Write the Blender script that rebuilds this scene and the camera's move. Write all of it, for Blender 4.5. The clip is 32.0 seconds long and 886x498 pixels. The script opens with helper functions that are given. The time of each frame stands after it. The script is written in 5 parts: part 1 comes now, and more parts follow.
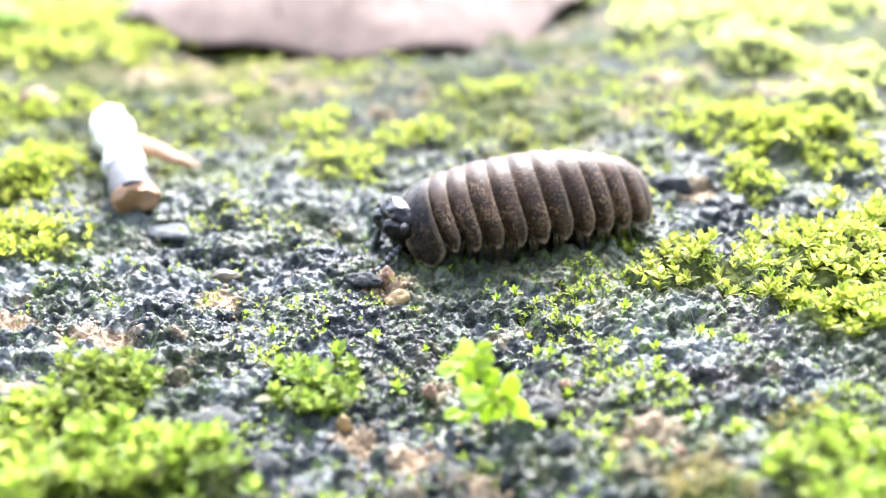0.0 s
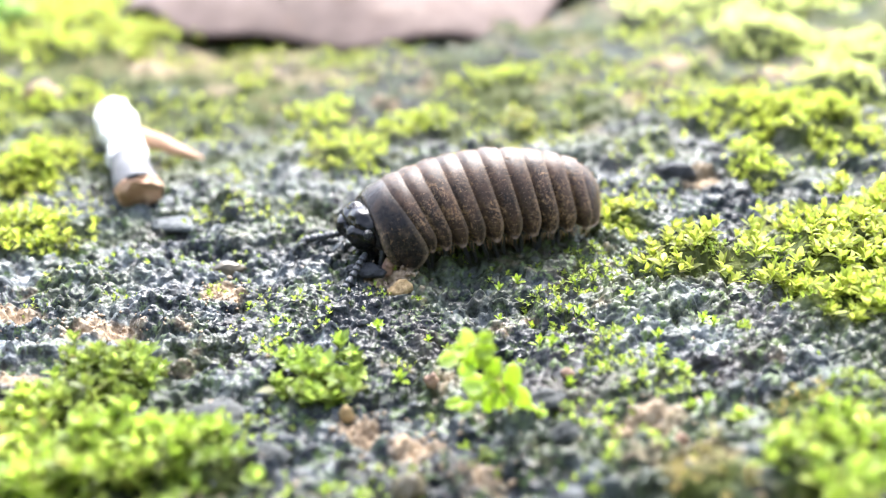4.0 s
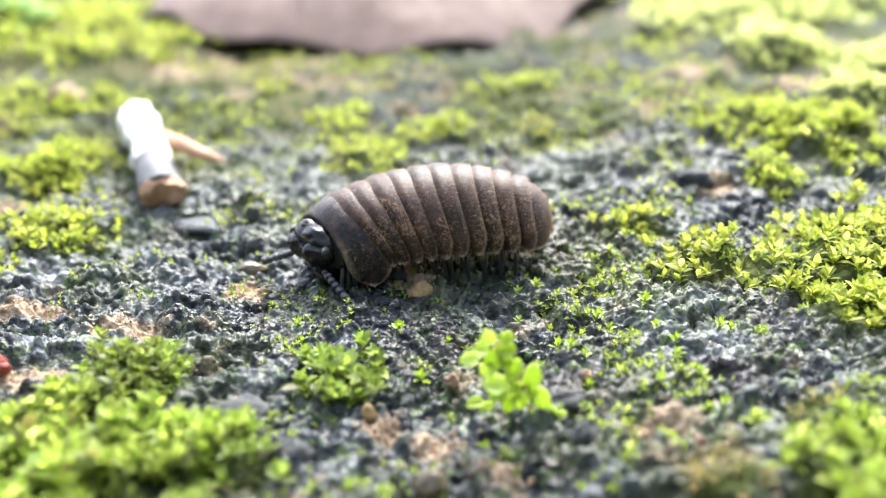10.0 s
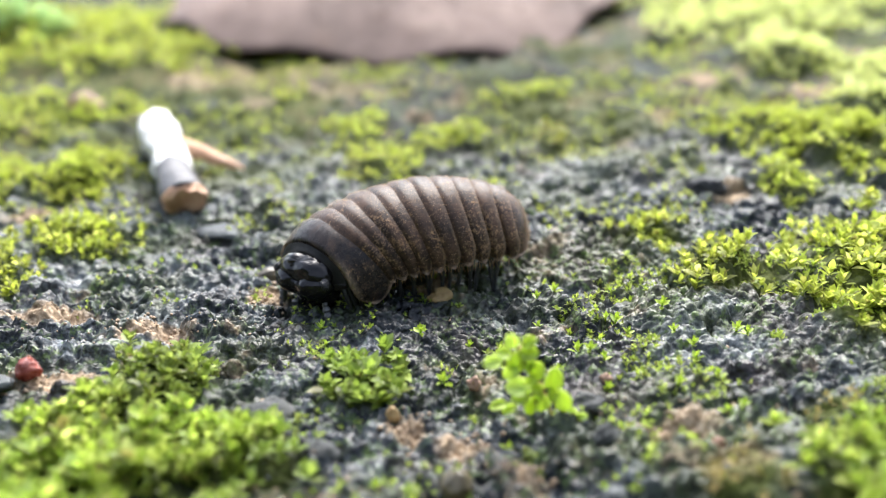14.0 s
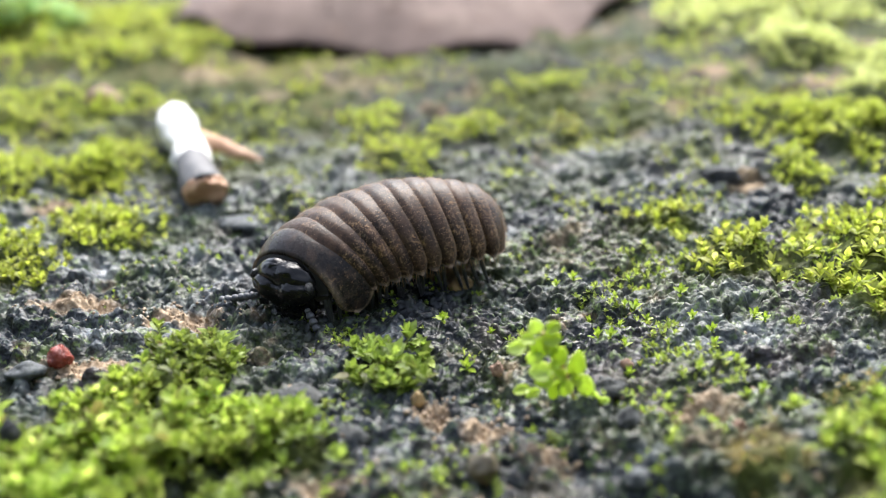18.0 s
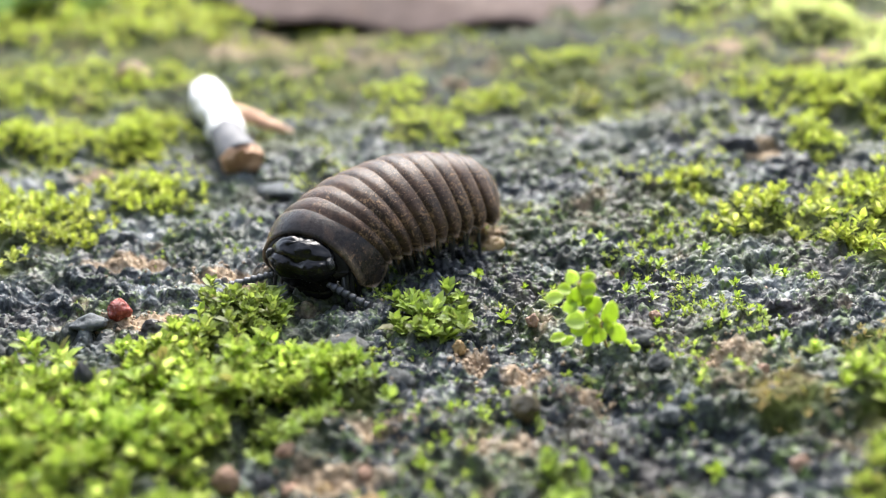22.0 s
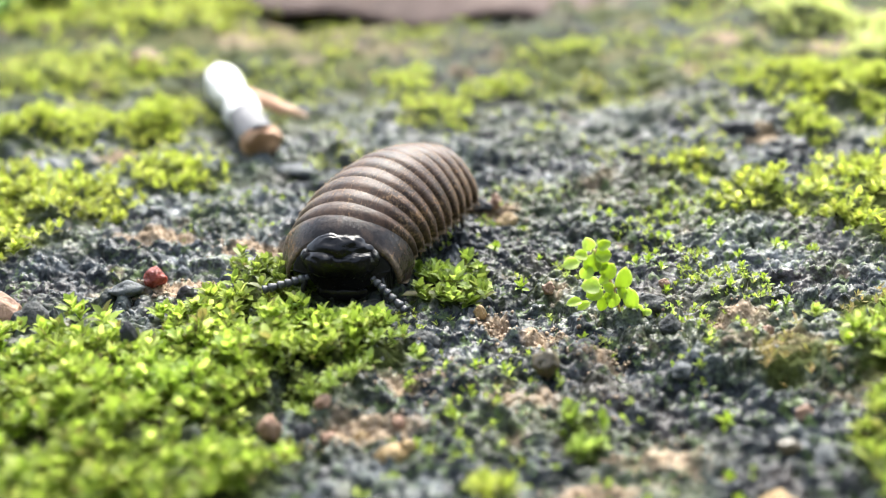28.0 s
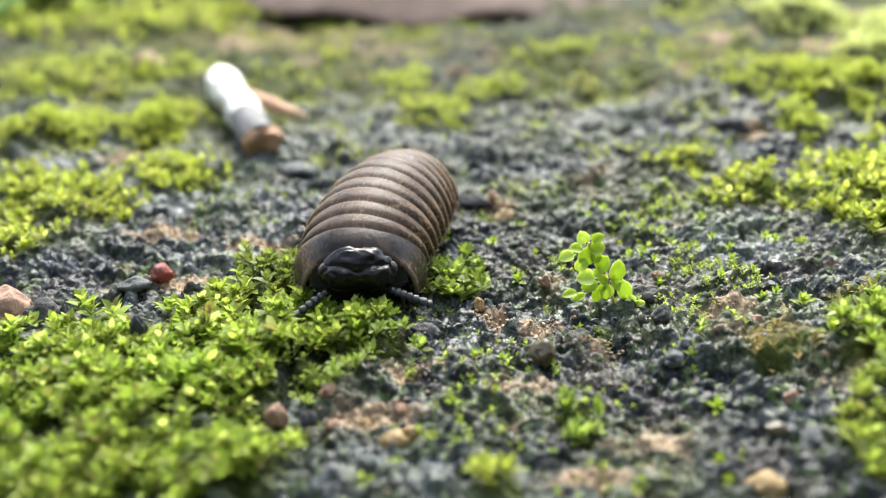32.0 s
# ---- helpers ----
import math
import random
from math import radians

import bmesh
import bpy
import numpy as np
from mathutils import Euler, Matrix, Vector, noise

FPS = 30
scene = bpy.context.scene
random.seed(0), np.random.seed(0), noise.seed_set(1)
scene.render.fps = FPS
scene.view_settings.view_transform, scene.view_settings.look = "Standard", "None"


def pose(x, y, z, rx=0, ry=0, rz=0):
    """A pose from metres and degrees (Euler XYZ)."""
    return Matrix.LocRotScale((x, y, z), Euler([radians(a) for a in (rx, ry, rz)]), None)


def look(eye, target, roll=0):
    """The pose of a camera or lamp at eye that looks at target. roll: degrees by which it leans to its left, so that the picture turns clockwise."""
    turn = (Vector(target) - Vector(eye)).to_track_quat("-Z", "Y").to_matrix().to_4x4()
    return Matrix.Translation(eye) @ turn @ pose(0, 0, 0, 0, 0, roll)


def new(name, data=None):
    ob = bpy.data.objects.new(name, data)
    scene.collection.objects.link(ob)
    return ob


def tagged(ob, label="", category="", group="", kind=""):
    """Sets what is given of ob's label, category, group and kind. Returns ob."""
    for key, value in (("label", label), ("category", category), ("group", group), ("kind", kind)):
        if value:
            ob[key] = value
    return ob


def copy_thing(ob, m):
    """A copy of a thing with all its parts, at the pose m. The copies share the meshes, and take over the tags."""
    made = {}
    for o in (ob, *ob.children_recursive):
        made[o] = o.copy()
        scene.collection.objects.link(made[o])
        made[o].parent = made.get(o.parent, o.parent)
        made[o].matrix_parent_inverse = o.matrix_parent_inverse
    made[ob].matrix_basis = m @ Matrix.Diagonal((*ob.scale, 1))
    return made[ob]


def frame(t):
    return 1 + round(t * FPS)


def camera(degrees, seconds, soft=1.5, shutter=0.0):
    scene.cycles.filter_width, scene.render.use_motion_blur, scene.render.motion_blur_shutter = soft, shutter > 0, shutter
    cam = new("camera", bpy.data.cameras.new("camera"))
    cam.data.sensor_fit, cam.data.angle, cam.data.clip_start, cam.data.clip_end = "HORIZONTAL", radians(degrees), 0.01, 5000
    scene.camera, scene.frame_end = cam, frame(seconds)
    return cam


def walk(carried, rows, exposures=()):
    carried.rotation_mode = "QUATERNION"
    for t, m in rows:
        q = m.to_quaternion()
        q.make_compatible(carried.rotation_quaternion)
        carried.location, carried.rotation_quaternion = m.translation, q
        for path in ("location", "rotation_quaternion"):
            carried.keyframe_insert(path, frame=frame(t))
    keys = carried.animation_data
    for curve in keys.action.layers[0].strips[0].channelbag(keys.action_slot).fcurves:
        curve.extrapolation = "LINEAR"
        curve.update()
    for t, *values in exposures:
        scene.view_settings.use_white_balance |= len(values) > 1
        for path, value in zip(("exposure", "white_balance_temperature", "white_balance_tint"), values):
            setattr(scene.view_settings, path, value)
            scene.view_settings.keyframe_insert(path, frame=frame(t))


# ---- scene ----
MM = 0.001
cam = camera(50.0, 32.0, 1.1)
cam.data.dof.use_dof = True
cam.data.dof.focus_distance = 0.099
cam.data.dof.aperture_fstop = 15.0
PATH = [
    (0, pose(0.00157, -0.10621, 0.04791, 65.879, -0.448, -1.482)),
    (0.5, pose(0.00145, -0.10634, 0.04781, 65.821, -0.566, -1.394)),
    (1, pose(0.00151, -0.10627, 0.04785, 65.673, -0.492, -1.383)),
    (1.5, pose(0.00165, -0.10587, 0.04771, 65.482, -0.371, -1.423)),
    (2, pose(0.00185, -0.10605, 0.04786, 65.355, -0.191, -1.381)),
    (2.5, pose(0.00192, -0.10594, 0.04785, 65.239, -0.077, -1.400)),
    (3, pose(0.00211, -0.10605, 0.04799, 65.170, 0.101, -1.346)),
    (3.5, pose(0.00232, -0.10619, 0.04807, 65.180, 0.261, -1.268)),
    (5.5, pose(0.00218, -0.10619, 0.04800, 65.130, 0.315, -1.124)),
    (6, pose(0.00221, -0.10619, 0.04799, 65.135, 0.327, -1.082)),
    (6.5, pose(0.00211, -0.10622, 0.04796, 65.170, 0.279, -1.066)),
    (7, pose(0.00203, -0.10629, 0.04794, 65.218, 0.263, -0.999)),
    (7.5, pose(0.00205, -0.10645, 0.04812, 65.147, 0.277, -0.927)),
    (8, pose(0.00189, -0.10687, 0.04810, 65.288, 0.246, -0.837)),
    (8.5, pose(0.00179, -0.10704, 0.04820, 65.305, 0.211, -0.729)),
    (9, pose(0.00165, -0.10726, 0.04814, 65.404, 0.113, -0.547)),
    (9.5, pose(0.00145, -0.10753, 0.04815, 65.519, 0.058, -0.429)),
    (10, pose(0.00125, -0.10772, 0.04819, 65.646, -0.046, -0.353)),
    (10.5, pose(0.00113, -0.10771, 0.04815, 65.783, -0.093, -0.317)),
    (11, pose(0.00077, -0.10798, 0.04819, 65.887, -0.171, -0.250)),
    (11.5, pose(0.00054, -0.10827, 0.04820, 65.934, -0.152, -0.121)),
    (12, pose(0.00021, -0.10895, 0.04837, 66.002, -0.106, -0.083)),
    (12.5, pose(0.00022, -0.10939, 0.04865, 65.993, -0.024, 0.002)),
    (13, pose(0.00000, -0.10963, 0.04879, 65.986, 0.030, -0.000)),
    (13.5, pose(-0.00021, -0.10951, 0.04880, 66.027, 0.095, -0.013)),
    (14, pose(-0.00023, -0.10935, 0.04874, 66.088, 0.086, 0.019)),
    (14.5, pose(-0.00031, -0.10943, 0.04864, 66.170, 0.048, 0.052)),
    (16.5, pose(-0.00054, -0.10957, 0.04862, 66.178, 0.017, 0.241)),
    (17, pose(-0.00076, -0.10979, 0.04866, 66.077, 0.097, 0.317)),
    (17.5, pose(-0.00122, -0.11038, 0.04884, 65.927, 0.221, 0.314)),
    (18, pose(-0.00185, -0.11104, 0.04893, 65.717, 0.438, 0.251)),
    (18.5, pose(-0.00251, -0.11182, 0.04905, 65.480, 0.590, 0.190)),
    (19, pose(-0.00268, -0.11225, 0.04902, 65.335, 0.692, 0.233)),
    (19.5, pose(-0.00328, -0.11293, 0.04899, 65.226, 0.616, 0.253)),
    (20, pose(-0.00376, -0.11353, 0.04885, 65.108, 0.559, 0.338)),
    (20.5, pose(-0.00422, -0.11446, 0.04886, 65.047, 0.468, 0.405)),
    (21, pose(-0.00467, -0.11541, 0.04885, 64.949, 0.505, 0.424)),
    (21.5, pose(-0.00507, -0.11624, 0.04887, 64.853, 0.552, 0.405)),
    (22, pose(-0.00538, -0.11702, 0.04873, 64.793, 0.590, 0.390)),
    (22.5, pose(-0.00564, -0.11781, 0.04861, 64.711, 0.556, 0.380)),
    (23, pose(-0.00586, -0.11856, 0.04848, 64.686, 0.517, 0.382)),
    (23.5, pose(-0.00605, -0.11914, 0.04840, 64.686, 0.492, 0.347)),
    (24, pose(-0.00623, -0.11945, 0.04824, 64.660, 0.454, 0.257)),
    (24.5, pose(-0.00643, -0.11982, 0.04813, 64.656, 0.320, 0.210)),
    (25, pose(-0.00684, -0.12031, 0.04805, 64.633, 0.260, 0.102)),
    (25.5, pose(-0.00715, -0.12071, 0.04800, 64.652, 0.200, 0.025)),
    (27.5, pose(-0.00886, -0.12286, 0.04821, 64.728, 0.010, -0.164)),
    (28, pose(-0.00881, -0.12307, 0.04827, 64.749, 0.112, -0.159)),
    (28.5, pose(-0.00881, -0.12317, 0.04831, 64.769, 0.164, -0.198)),
    (29, pose(-0.00893, -0.12344, 0.04834, 64.819, 0.111, -0.253)),
    (29.5, pose(-0.00900, -0.12367, 0.04831, 64.864, 0.062, -0.265)),
    (30, pose(-0.00886, -0.12380, 0.04841, 64.873, 0.149, -0.295)),
    (30.5, pose(-0.00883, -0.12413, 0.04853, 64.877, 0.163, -0.317)),
    (31, pose(-0.00891, -0.12452, 0.04859, 64.902, 0.173, -0.377)),
    (31.5, pose(-0.00890, -0.12518, 0.04878, 64.868, 0.291, -0.406)),
    (32, pose(-0.00907, -0.12603, 0.04895, 64.778, 0.386, -0.506)),
]
EXPOSURES = [(0.0, 2.2), (1.0, 2.2), (1.6, 2.17), (3.0, 2.06), (6.0, 1.89), (9.0, 1.79), (12.0, 1.5), (14.0, 1.35), (19.0, 1.15), (23.0, 1.42), (25.0, 1.62), (28.0, 1.5), (30.0, 1.36), (32.0, 1.22)]
walk(cam, PATH, [(t, e + float(np.interp(t, [0, 3, 9, 14, 32], [0.74, 0.78, 0.75, 0.74, 0.73])), float(np.interp(t, [0, 3, 12, 25, 32], [6120, 6220, 6360, 6480, 6620])), float(np.interp(t, [0, 3, 12, 25, 32], [13, 13, 12, 11, 8]))) for t, e in EXPOSURES])

# ---- light: a bright veiled sky, the sun behind thin cloud ----
world = bpy.data.worlds.new("sky")
scene.world = world
world.use_nodes = True
wn = world.node_tree
sky = wn.nodes.new("ShaderNodeTexSky")
sky.sky_type = "NISHITA"
sky.sun_disc = False
sky.sun_elevation = radians(49)
sky.sun_rotation = radians(9)
sky.air_density, sky.dust_density, sky.ozone_density = 1.0, 2.2, 2.0
haze = wn.nodes.new("ShaderNodeHueSaturation")
haze.inputs["Saturation"].default_value = 0.6
wn.links.new(sky.outputs[0], haze.inputs["Color"])
wn.links.new(haze.outputs[0], wn.nodes["Background"].inputs[0])
wn.nodes["Background"].inputs[1].default_value = 0.15
sun_data = bpy.data.lights.new("sun", "SUN")
sun_data.energy, sun_data.angle, sun_data.color = 2.25, radians(40), (1.0, 0.965, 0.9)
sun = new("sun", sun_data)
sun.matrix_world = look((0.10, 0.62, 0.72), (0, 0, 0))


# ---- node materials ----
class Mat:
    def __init__(self, name):
        self.m = bpy.data.materials.new(name)
        self.m.use_nodes = True
        self.t = self.m.node_tree
        self.b = self.t.nodes["Principled BSDF"]
        self.out = self.t.nodes["Material Output"]

    def node(self, kind, **vals):
        n = self.t.nodes.new(kind)
        for k, v in vals.items():
            n.inputs[k].default_value = v
        return n

    def link(self, a, b):
        self.t.links.new(a, b)

    def coords(self):
        return self.t.nodes.new("ShaderNodeTexCoord").outputs["Object"]

    def noise(self, scale, detail=4.0, rough=0.55, vec=None):
        n = self.node("ShaderNodeTexNoise", Scale=scale, Detail=detail, Roughness=rough)
        self.link(vec or self.coords(), n.inputs["Vector"])
        return n.outputs["Fac"]

    def voronoi(self, scale, vec=None):
        n = self.node("ShaderNodeTexVoronoi", Scale=scale)
        self.link(vec or self.coords(), n.inputs["Vector"])
        return n.outputs["Distance"]

    def ramp(self, fac, stops):
        n = self.t.nodes.new("ShaderNodeValToRGB")
        el = n.color_ramp.elements
        while len(el) < len(stops):
            el.new(0.5)
        for e, (p, c) in zip(el, stops):
            e.position, e.color = p, (*c, 1) if isinstance(c, tuple) else (c, c, c, 1)
        self.link(fac, n.inputs[0])
        return n.outputs[0]

    def mix(self, fac, a, b):
        n = self.t.nodes.new("ShaderNodeMix")
        n.data_type = "RGBA"
        for sock, v in ((n.inputs[0], fac), (n.inputs[6], a), (n.inputs[7], b)):
            if isinstance(v, bpy.types.NodeSocket):
                self.link(v, sock)
            elif isinstance(v, tuple):
                sock.default_value = (*v, 1)
            else:
                sock.default_value = v
        return n.outputs[2]

    def math(self, op, a, b=0.0):
        n = self.t.nodes.new("ShaderNodeMath")
        n.operation = op
        for sock, v in zip(n.inputs, (a, b)):
            if isinstance(v, bpy.types.NodeSocket):
                self.link(v, sock)
            else:
                sock.default_value = v
        return n.outputs[0]

    def attr(self, name):
        n = self.t.nodes.new("ShaderNodeAttribute")
        n.attribute_name = name
        return n.outputs["Fac"]

    def bump(self, height, strength, dist):
        n = self.node("ShaderNodeBump", Strength=strength, Distance=dist)
        self.link(height, n.inputs["Height"])
        self.link(n.outputs[0], self.b.inputs["Normal"])

    def set(self, **vals):
        names = {"color": "Base Color", "rough": "Roughness", "metal": "Metallic", "spec": "Specular IOR Level", "coat": "Coat Weight", "coat_rough": "Coat Roughness"}
        for k, v in vals.items():
            s = self.b.inputs[names[k]]
            if isinstance(v, bpy.types.NodeSocket):
                self.link(v, s)
            else:
                s.default_value = (*v, 1) if isinstance(v, tuple) else v
        return self


def island(M):
    return M.t.nodes.new("ShaderNodeNewGeometry").outputs["Random Per Island"]


def leaf_material(name, stops, through_light, rough=0.6, per_island=True):
    M = Mat(name)
    rnd = island(M) if per_island else M.t.nodes.new("ShaderNodeObjectInfo").outputs["Random"]
    col = M.ramp(rnd, stops)
    big = M.noise(90.0, 3.0)
    col = M.mix(M.ramp(big, [(0.3, 0.0), (0.7, 0.75)]), col, M.mix(0.55, col, stops[0][1]))
    grain = M.noise(2600.0, 2.0)
    col = M.mix(M.math("MULTIPLY", grain, 0.35), col, (0.34, 0.40, 0.10))
    M.set(color=col, rough=rough - 0.12, spec=0.45)
    M.bump(grain, 0.25, 0.0001)
    tr = M.t.nodes.new("ShaderNodeBsdfTranslucent")
    bright = M.t.nodes.new("ShaderNodeHueSaturation")
    bright.inputs["Value"].default_value = 1.25
    M.link(col, bright.inputs["Color"])
    M.link(bright.outputs[0], tr.inputs[0])
    mix = M.t.nodes.new("ShaderNodeMixShader")
    mix.inputs[0].default_value = through_light
    M.link(M.b.outputs[0], mix.inputs[1])
    M.link(tr.outputs[0], mix.inputs[2])
    M.link(mix.outputs[0], M.out.inputs[0])
    return M.m


def ground_material():
    M = Mat("wet_crust")
    co = M.coords()
    lump = M.noise(260.0, 6.0, 0.6, co)
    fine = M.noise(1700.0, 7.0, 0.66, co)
    grit = M.voronoi(1900.0, co)
    broad = M.noise(60.0, 5.0, 0.6, co)
    dark = M.ramp(lump, [(0.36, (0.004, 0.006, 0.007)), (0.49, (0.013, 0.017, 0.019)), (0.67, (0.080, 0.094, 0.102))])
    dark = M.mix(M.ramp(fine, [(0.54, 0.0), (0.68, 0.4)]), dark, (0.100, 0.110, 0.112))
    # black flecks in the colour stand in for shaded crevices
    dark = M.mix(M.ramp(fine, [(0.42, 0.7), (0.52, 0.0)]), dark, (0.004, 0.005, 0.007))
    # pale drying crust; the wet sheen at the left is lightened in here too
    dry = M.math("MULTIPLY", M.attr("dry"), M.ramp(fine, [(0.38, 0.15), (0.6, 1.0)]))
    dark = M.mix(dry, dark, M.ramp(lump, [(0.35, (0.085, 0.095, 0.098)), (0.65, (0.28, 0.30, 0.305))]))
    # near-black of standing water and of the animal's shade, both as colour
    dark = M.mix(M.math("MULTIPLY", M.attr("wet"), 0.85), dark, (0.004, 0.005, 0.006))
    dark = M.mix(M.ramp(M.noise(75.0, 4.0, 0.6, co), [(0.52, 0.0), (0.66, 0.45)]), dark, (0.045, 0.030, 0.022))
    film = M.ramp(broad, [(0.46, 0.0), (0.62, 0.8)])
    dark = M.mix(M.math("MULTIPLY", film, M.ramp(fine, [(0.35, 0.1), (0.65, 0.8)])), dark, (0.075, 0.092, 0.022))
    algae = M.math("MULTIPLY", M.ramp(M.noise(850.0, 5.0, 0.7, co), [(0.53, 0.0), (0.60, 0.85)]), M.ramp(M.noise(95.0, 4.0, 0.6, co), [(0.40, 0.05), (0.58, 1.0)]))
    dark = M.mix(algae, dark, (0.085, 0.125, 0.035))
    soil = M.ramp(fine, [(0.3, (0.11, 0.075, 0.045)), (0.5, (0.27, 0.20, 0.13)), (0.7, (0.46, 0.38, 0.28))])
    soil_at = M.attr("soil")
    far = M.attr("far")
    stray = M.ramp(M.math("ADD", M.noise(115.0, 6.0, 0.68, co), M.math("MULTIPLY", far, 0.07)), [(0.60, 0.0), (0.69, 0.6)])
    amount = M.math("MAXIMUM", M.ramp(M.math("ADD", soil_at, M.math("MULTIPLY", M.math("SUBTRACT", lump, 0.5), 1.2)), [(0.3, 0.0), (0.55, 1.0)]), stray)
    col = M.mix(amount, dark, M.mix(M.math("MULTIPLY", stray, 0.6), soil, (0.22, 0.145, 0.10)))
    moss_at = M.attr("mossy")
    col = M.mix(M.math("MULTIPLY", moss_at, M.ramp(fine, [(0.3, 0.35), (0.6, 0.9)])), col, (0.060, 0.072, 0.016))
    wet = M.ramp(M.noise(170.0, 5.0, 0.6, co), [(0.40, 0.24), (0.62, 0.50)])
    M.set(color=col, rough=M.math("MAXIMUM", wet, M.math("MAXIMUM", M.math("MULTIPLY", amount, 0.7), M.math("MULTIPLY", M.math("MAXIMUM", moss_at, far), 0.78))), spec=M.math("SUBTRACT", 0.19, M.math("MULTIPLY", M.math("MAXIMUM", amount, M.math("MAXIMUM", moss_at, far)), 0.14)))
    M.bump(M.math("ADD", M.math("ADD", M.noise(1300.0, 2.0, 0.5, co), M.math("MULTIPLY", grit, 0.25)), M.math("MULTIPLY", M.noise(500.0, 2.0, 0.5, co), 1.6)), 0.52, 0.0006)
    # a film of water over the crust, smoother than the grain below it
    soft = M.node("ShaderNodeBump", Strength=0.7, Distance=0.0006)
    M.link(M.noise(900.0, 3.0, 0.55, co), soft.inputs["Height"])
    M.link(soft.outputs[0], M.b.inputs["Coat Normal"])
    M.set(coat=M.math("MULTIPLY", M.math("SUBTRACT", 1.0, M.math("MAXIMUM", amount, moss_at)), 0.05), coat_rough=0.32)
    return M.m


def shell_material(name, dark, brown, dirt, gloss, dusty=1.0):
    M = Mat(name)
    shift = M.t.nodes.new("ShaderNodeVectorMath")
    M.link(M.coords(), shift.inputs[0])
    M.link(M.t.nodes.new("ShaderNodeObjectInfo").outputs["Random"], shift.inputs[1])
    co = shift.outputs[0]
    cloud = M.noise(330.0, 4.0, 0.6, co)
    col = M.mix(M.ramp(cloud, [(0.35, 0.0), (0.7, 1.0)]), dark, brown)
    smear = M.noise(700.0, 5.0, 0.65, co)
    col = M.mix(M.ramp(smear, [(0.50, 0.0), (0.66, 0.45)]), col, (0.090, 0.056, 0.038))
    grime = M.noise(2100.0, 6.0, 0.75, co)
    col = M.mix(M.ramp(grime, [(0.38, 0.7), (0.5, 0.0)]), col, (0.010, 0.008, 0.007))
    rim = M.attr("rim")
    flank = M.attr("flank")
    speck = M.noise(2700.0, 5.0, 0.72, co)
    patch = M.noise(230.0, 3.0, 0.6, co)
    much = M.math("ADD", M.math("MULTIPLY", M.math("SUBTRACT", patch, 0.5), 0.65), M.math("MULTIPLY", M.ramp(flank, [(0.2, 0.0), (0.5, 1.0), (0.9, 0.5)]), 0.11))
    mask = M.ramp(M.math("ADD", speck, M.math("ADD", much, M.math("MULTIPLY", rim, 0.09))), [(0.67 - dirt, 0.0), (0.72 - dirt, 0.9)])
    col = M.mix(mask, col, M.ramp(smear, [(0.35, (0.12, 0.062, 0.028)), (0.7, (0.34, 0.21, 0.11))]))
    col = M.mix(M.math("MULTIPLY", rim, M.ramp(speck, [(0.3, 0.35), (0.6, 1.0)])), col, (0.27, 0.20, 0.14))
    dots = M.voronoi(3300.0, co)
    dust = M.math("MULTIPLY", M.ramp(dots, [(0.13, 0.45 * dusty), (0.24, 0.0)]), M.ramp(M.noise(900.0, 4.0, 0.7, co), [(0.47, 0.0), (0.56, 1.0)]))
    col = M.mix(M.math("MULTIPLY", dust, M.ramp(M.math("ADD", patch, M.math("MULTIPLY", flank, 0.2)), [(0.40, 0.1), (0.62, 1.0)])), col, (0.42, 0.30, 0.19))
    col = M.mix(M.math("MULTIPLY", M.ramp(grime, [(0.54, 0.0), (0.64, 0.75 * dusty)]), M.ramp(M.math("ADD", patch, M.math("MULTIPLY", flank, 0.14)), [(0.48, 0.05), (0.66, 1.0)])), col, (0.26, 0.17, 0.10))
    M.set(color=col, rough=M.math("ADD", M.math("MULTIPLY", mask, 0.35), M.ramp(smear, [(0.3, gloss - 0.08), (0.7, gloss + 0.12)])), spec=0.15)
    M.b.inputs["Sheen Weight"].default_value = 0.06 * dusty
    M.b.inputs["Sheen Roughness"].default_value = 0.35
    M.b.inputs["Sheen Tint"].default_value = (0.95, 0.62, 0.36, 1)
    M.bump(M.math("ADD", M.math("ADD", M.math("MULTIPLY", grime, 0.35), M.math("MULTIPLY", smear, 0.22)), M.math("ADD", M.math("MULTIPLY", mask, 1.0), M.math("MULTIPLY", speck, 0.5))), 0.4, 0.00026)
    return M.m


def plain_material(name, a, b, scale, rough, bump=0.3, dist=0.0002, spec=0.5):
    M = Mat(name)
    co = M.coords()
    n = M.noise(scale, 6.0, 0.65, co)
    fine = M.noise(scale * 6, 4.0, 0.6, co)
    col = M.mix(M.ramp(n, [(0.3, 0.0), (0.7, 1.0)]), a, b)
    col = M.mix(M.math("MULTIPLY", fine, 0.3), col, tuple(0.5 * v for v in a))
    M.set(color=col, rough=M.ramp(fine, [(0.3, max(rough - 0.08, 0.03)), (0.7, rough + 0.1)]), spec=spec)
    M.bump(M.math("ADD", n, M.math("MULTIPLY", fine, 0.5)), bump, dist)
    return M.m


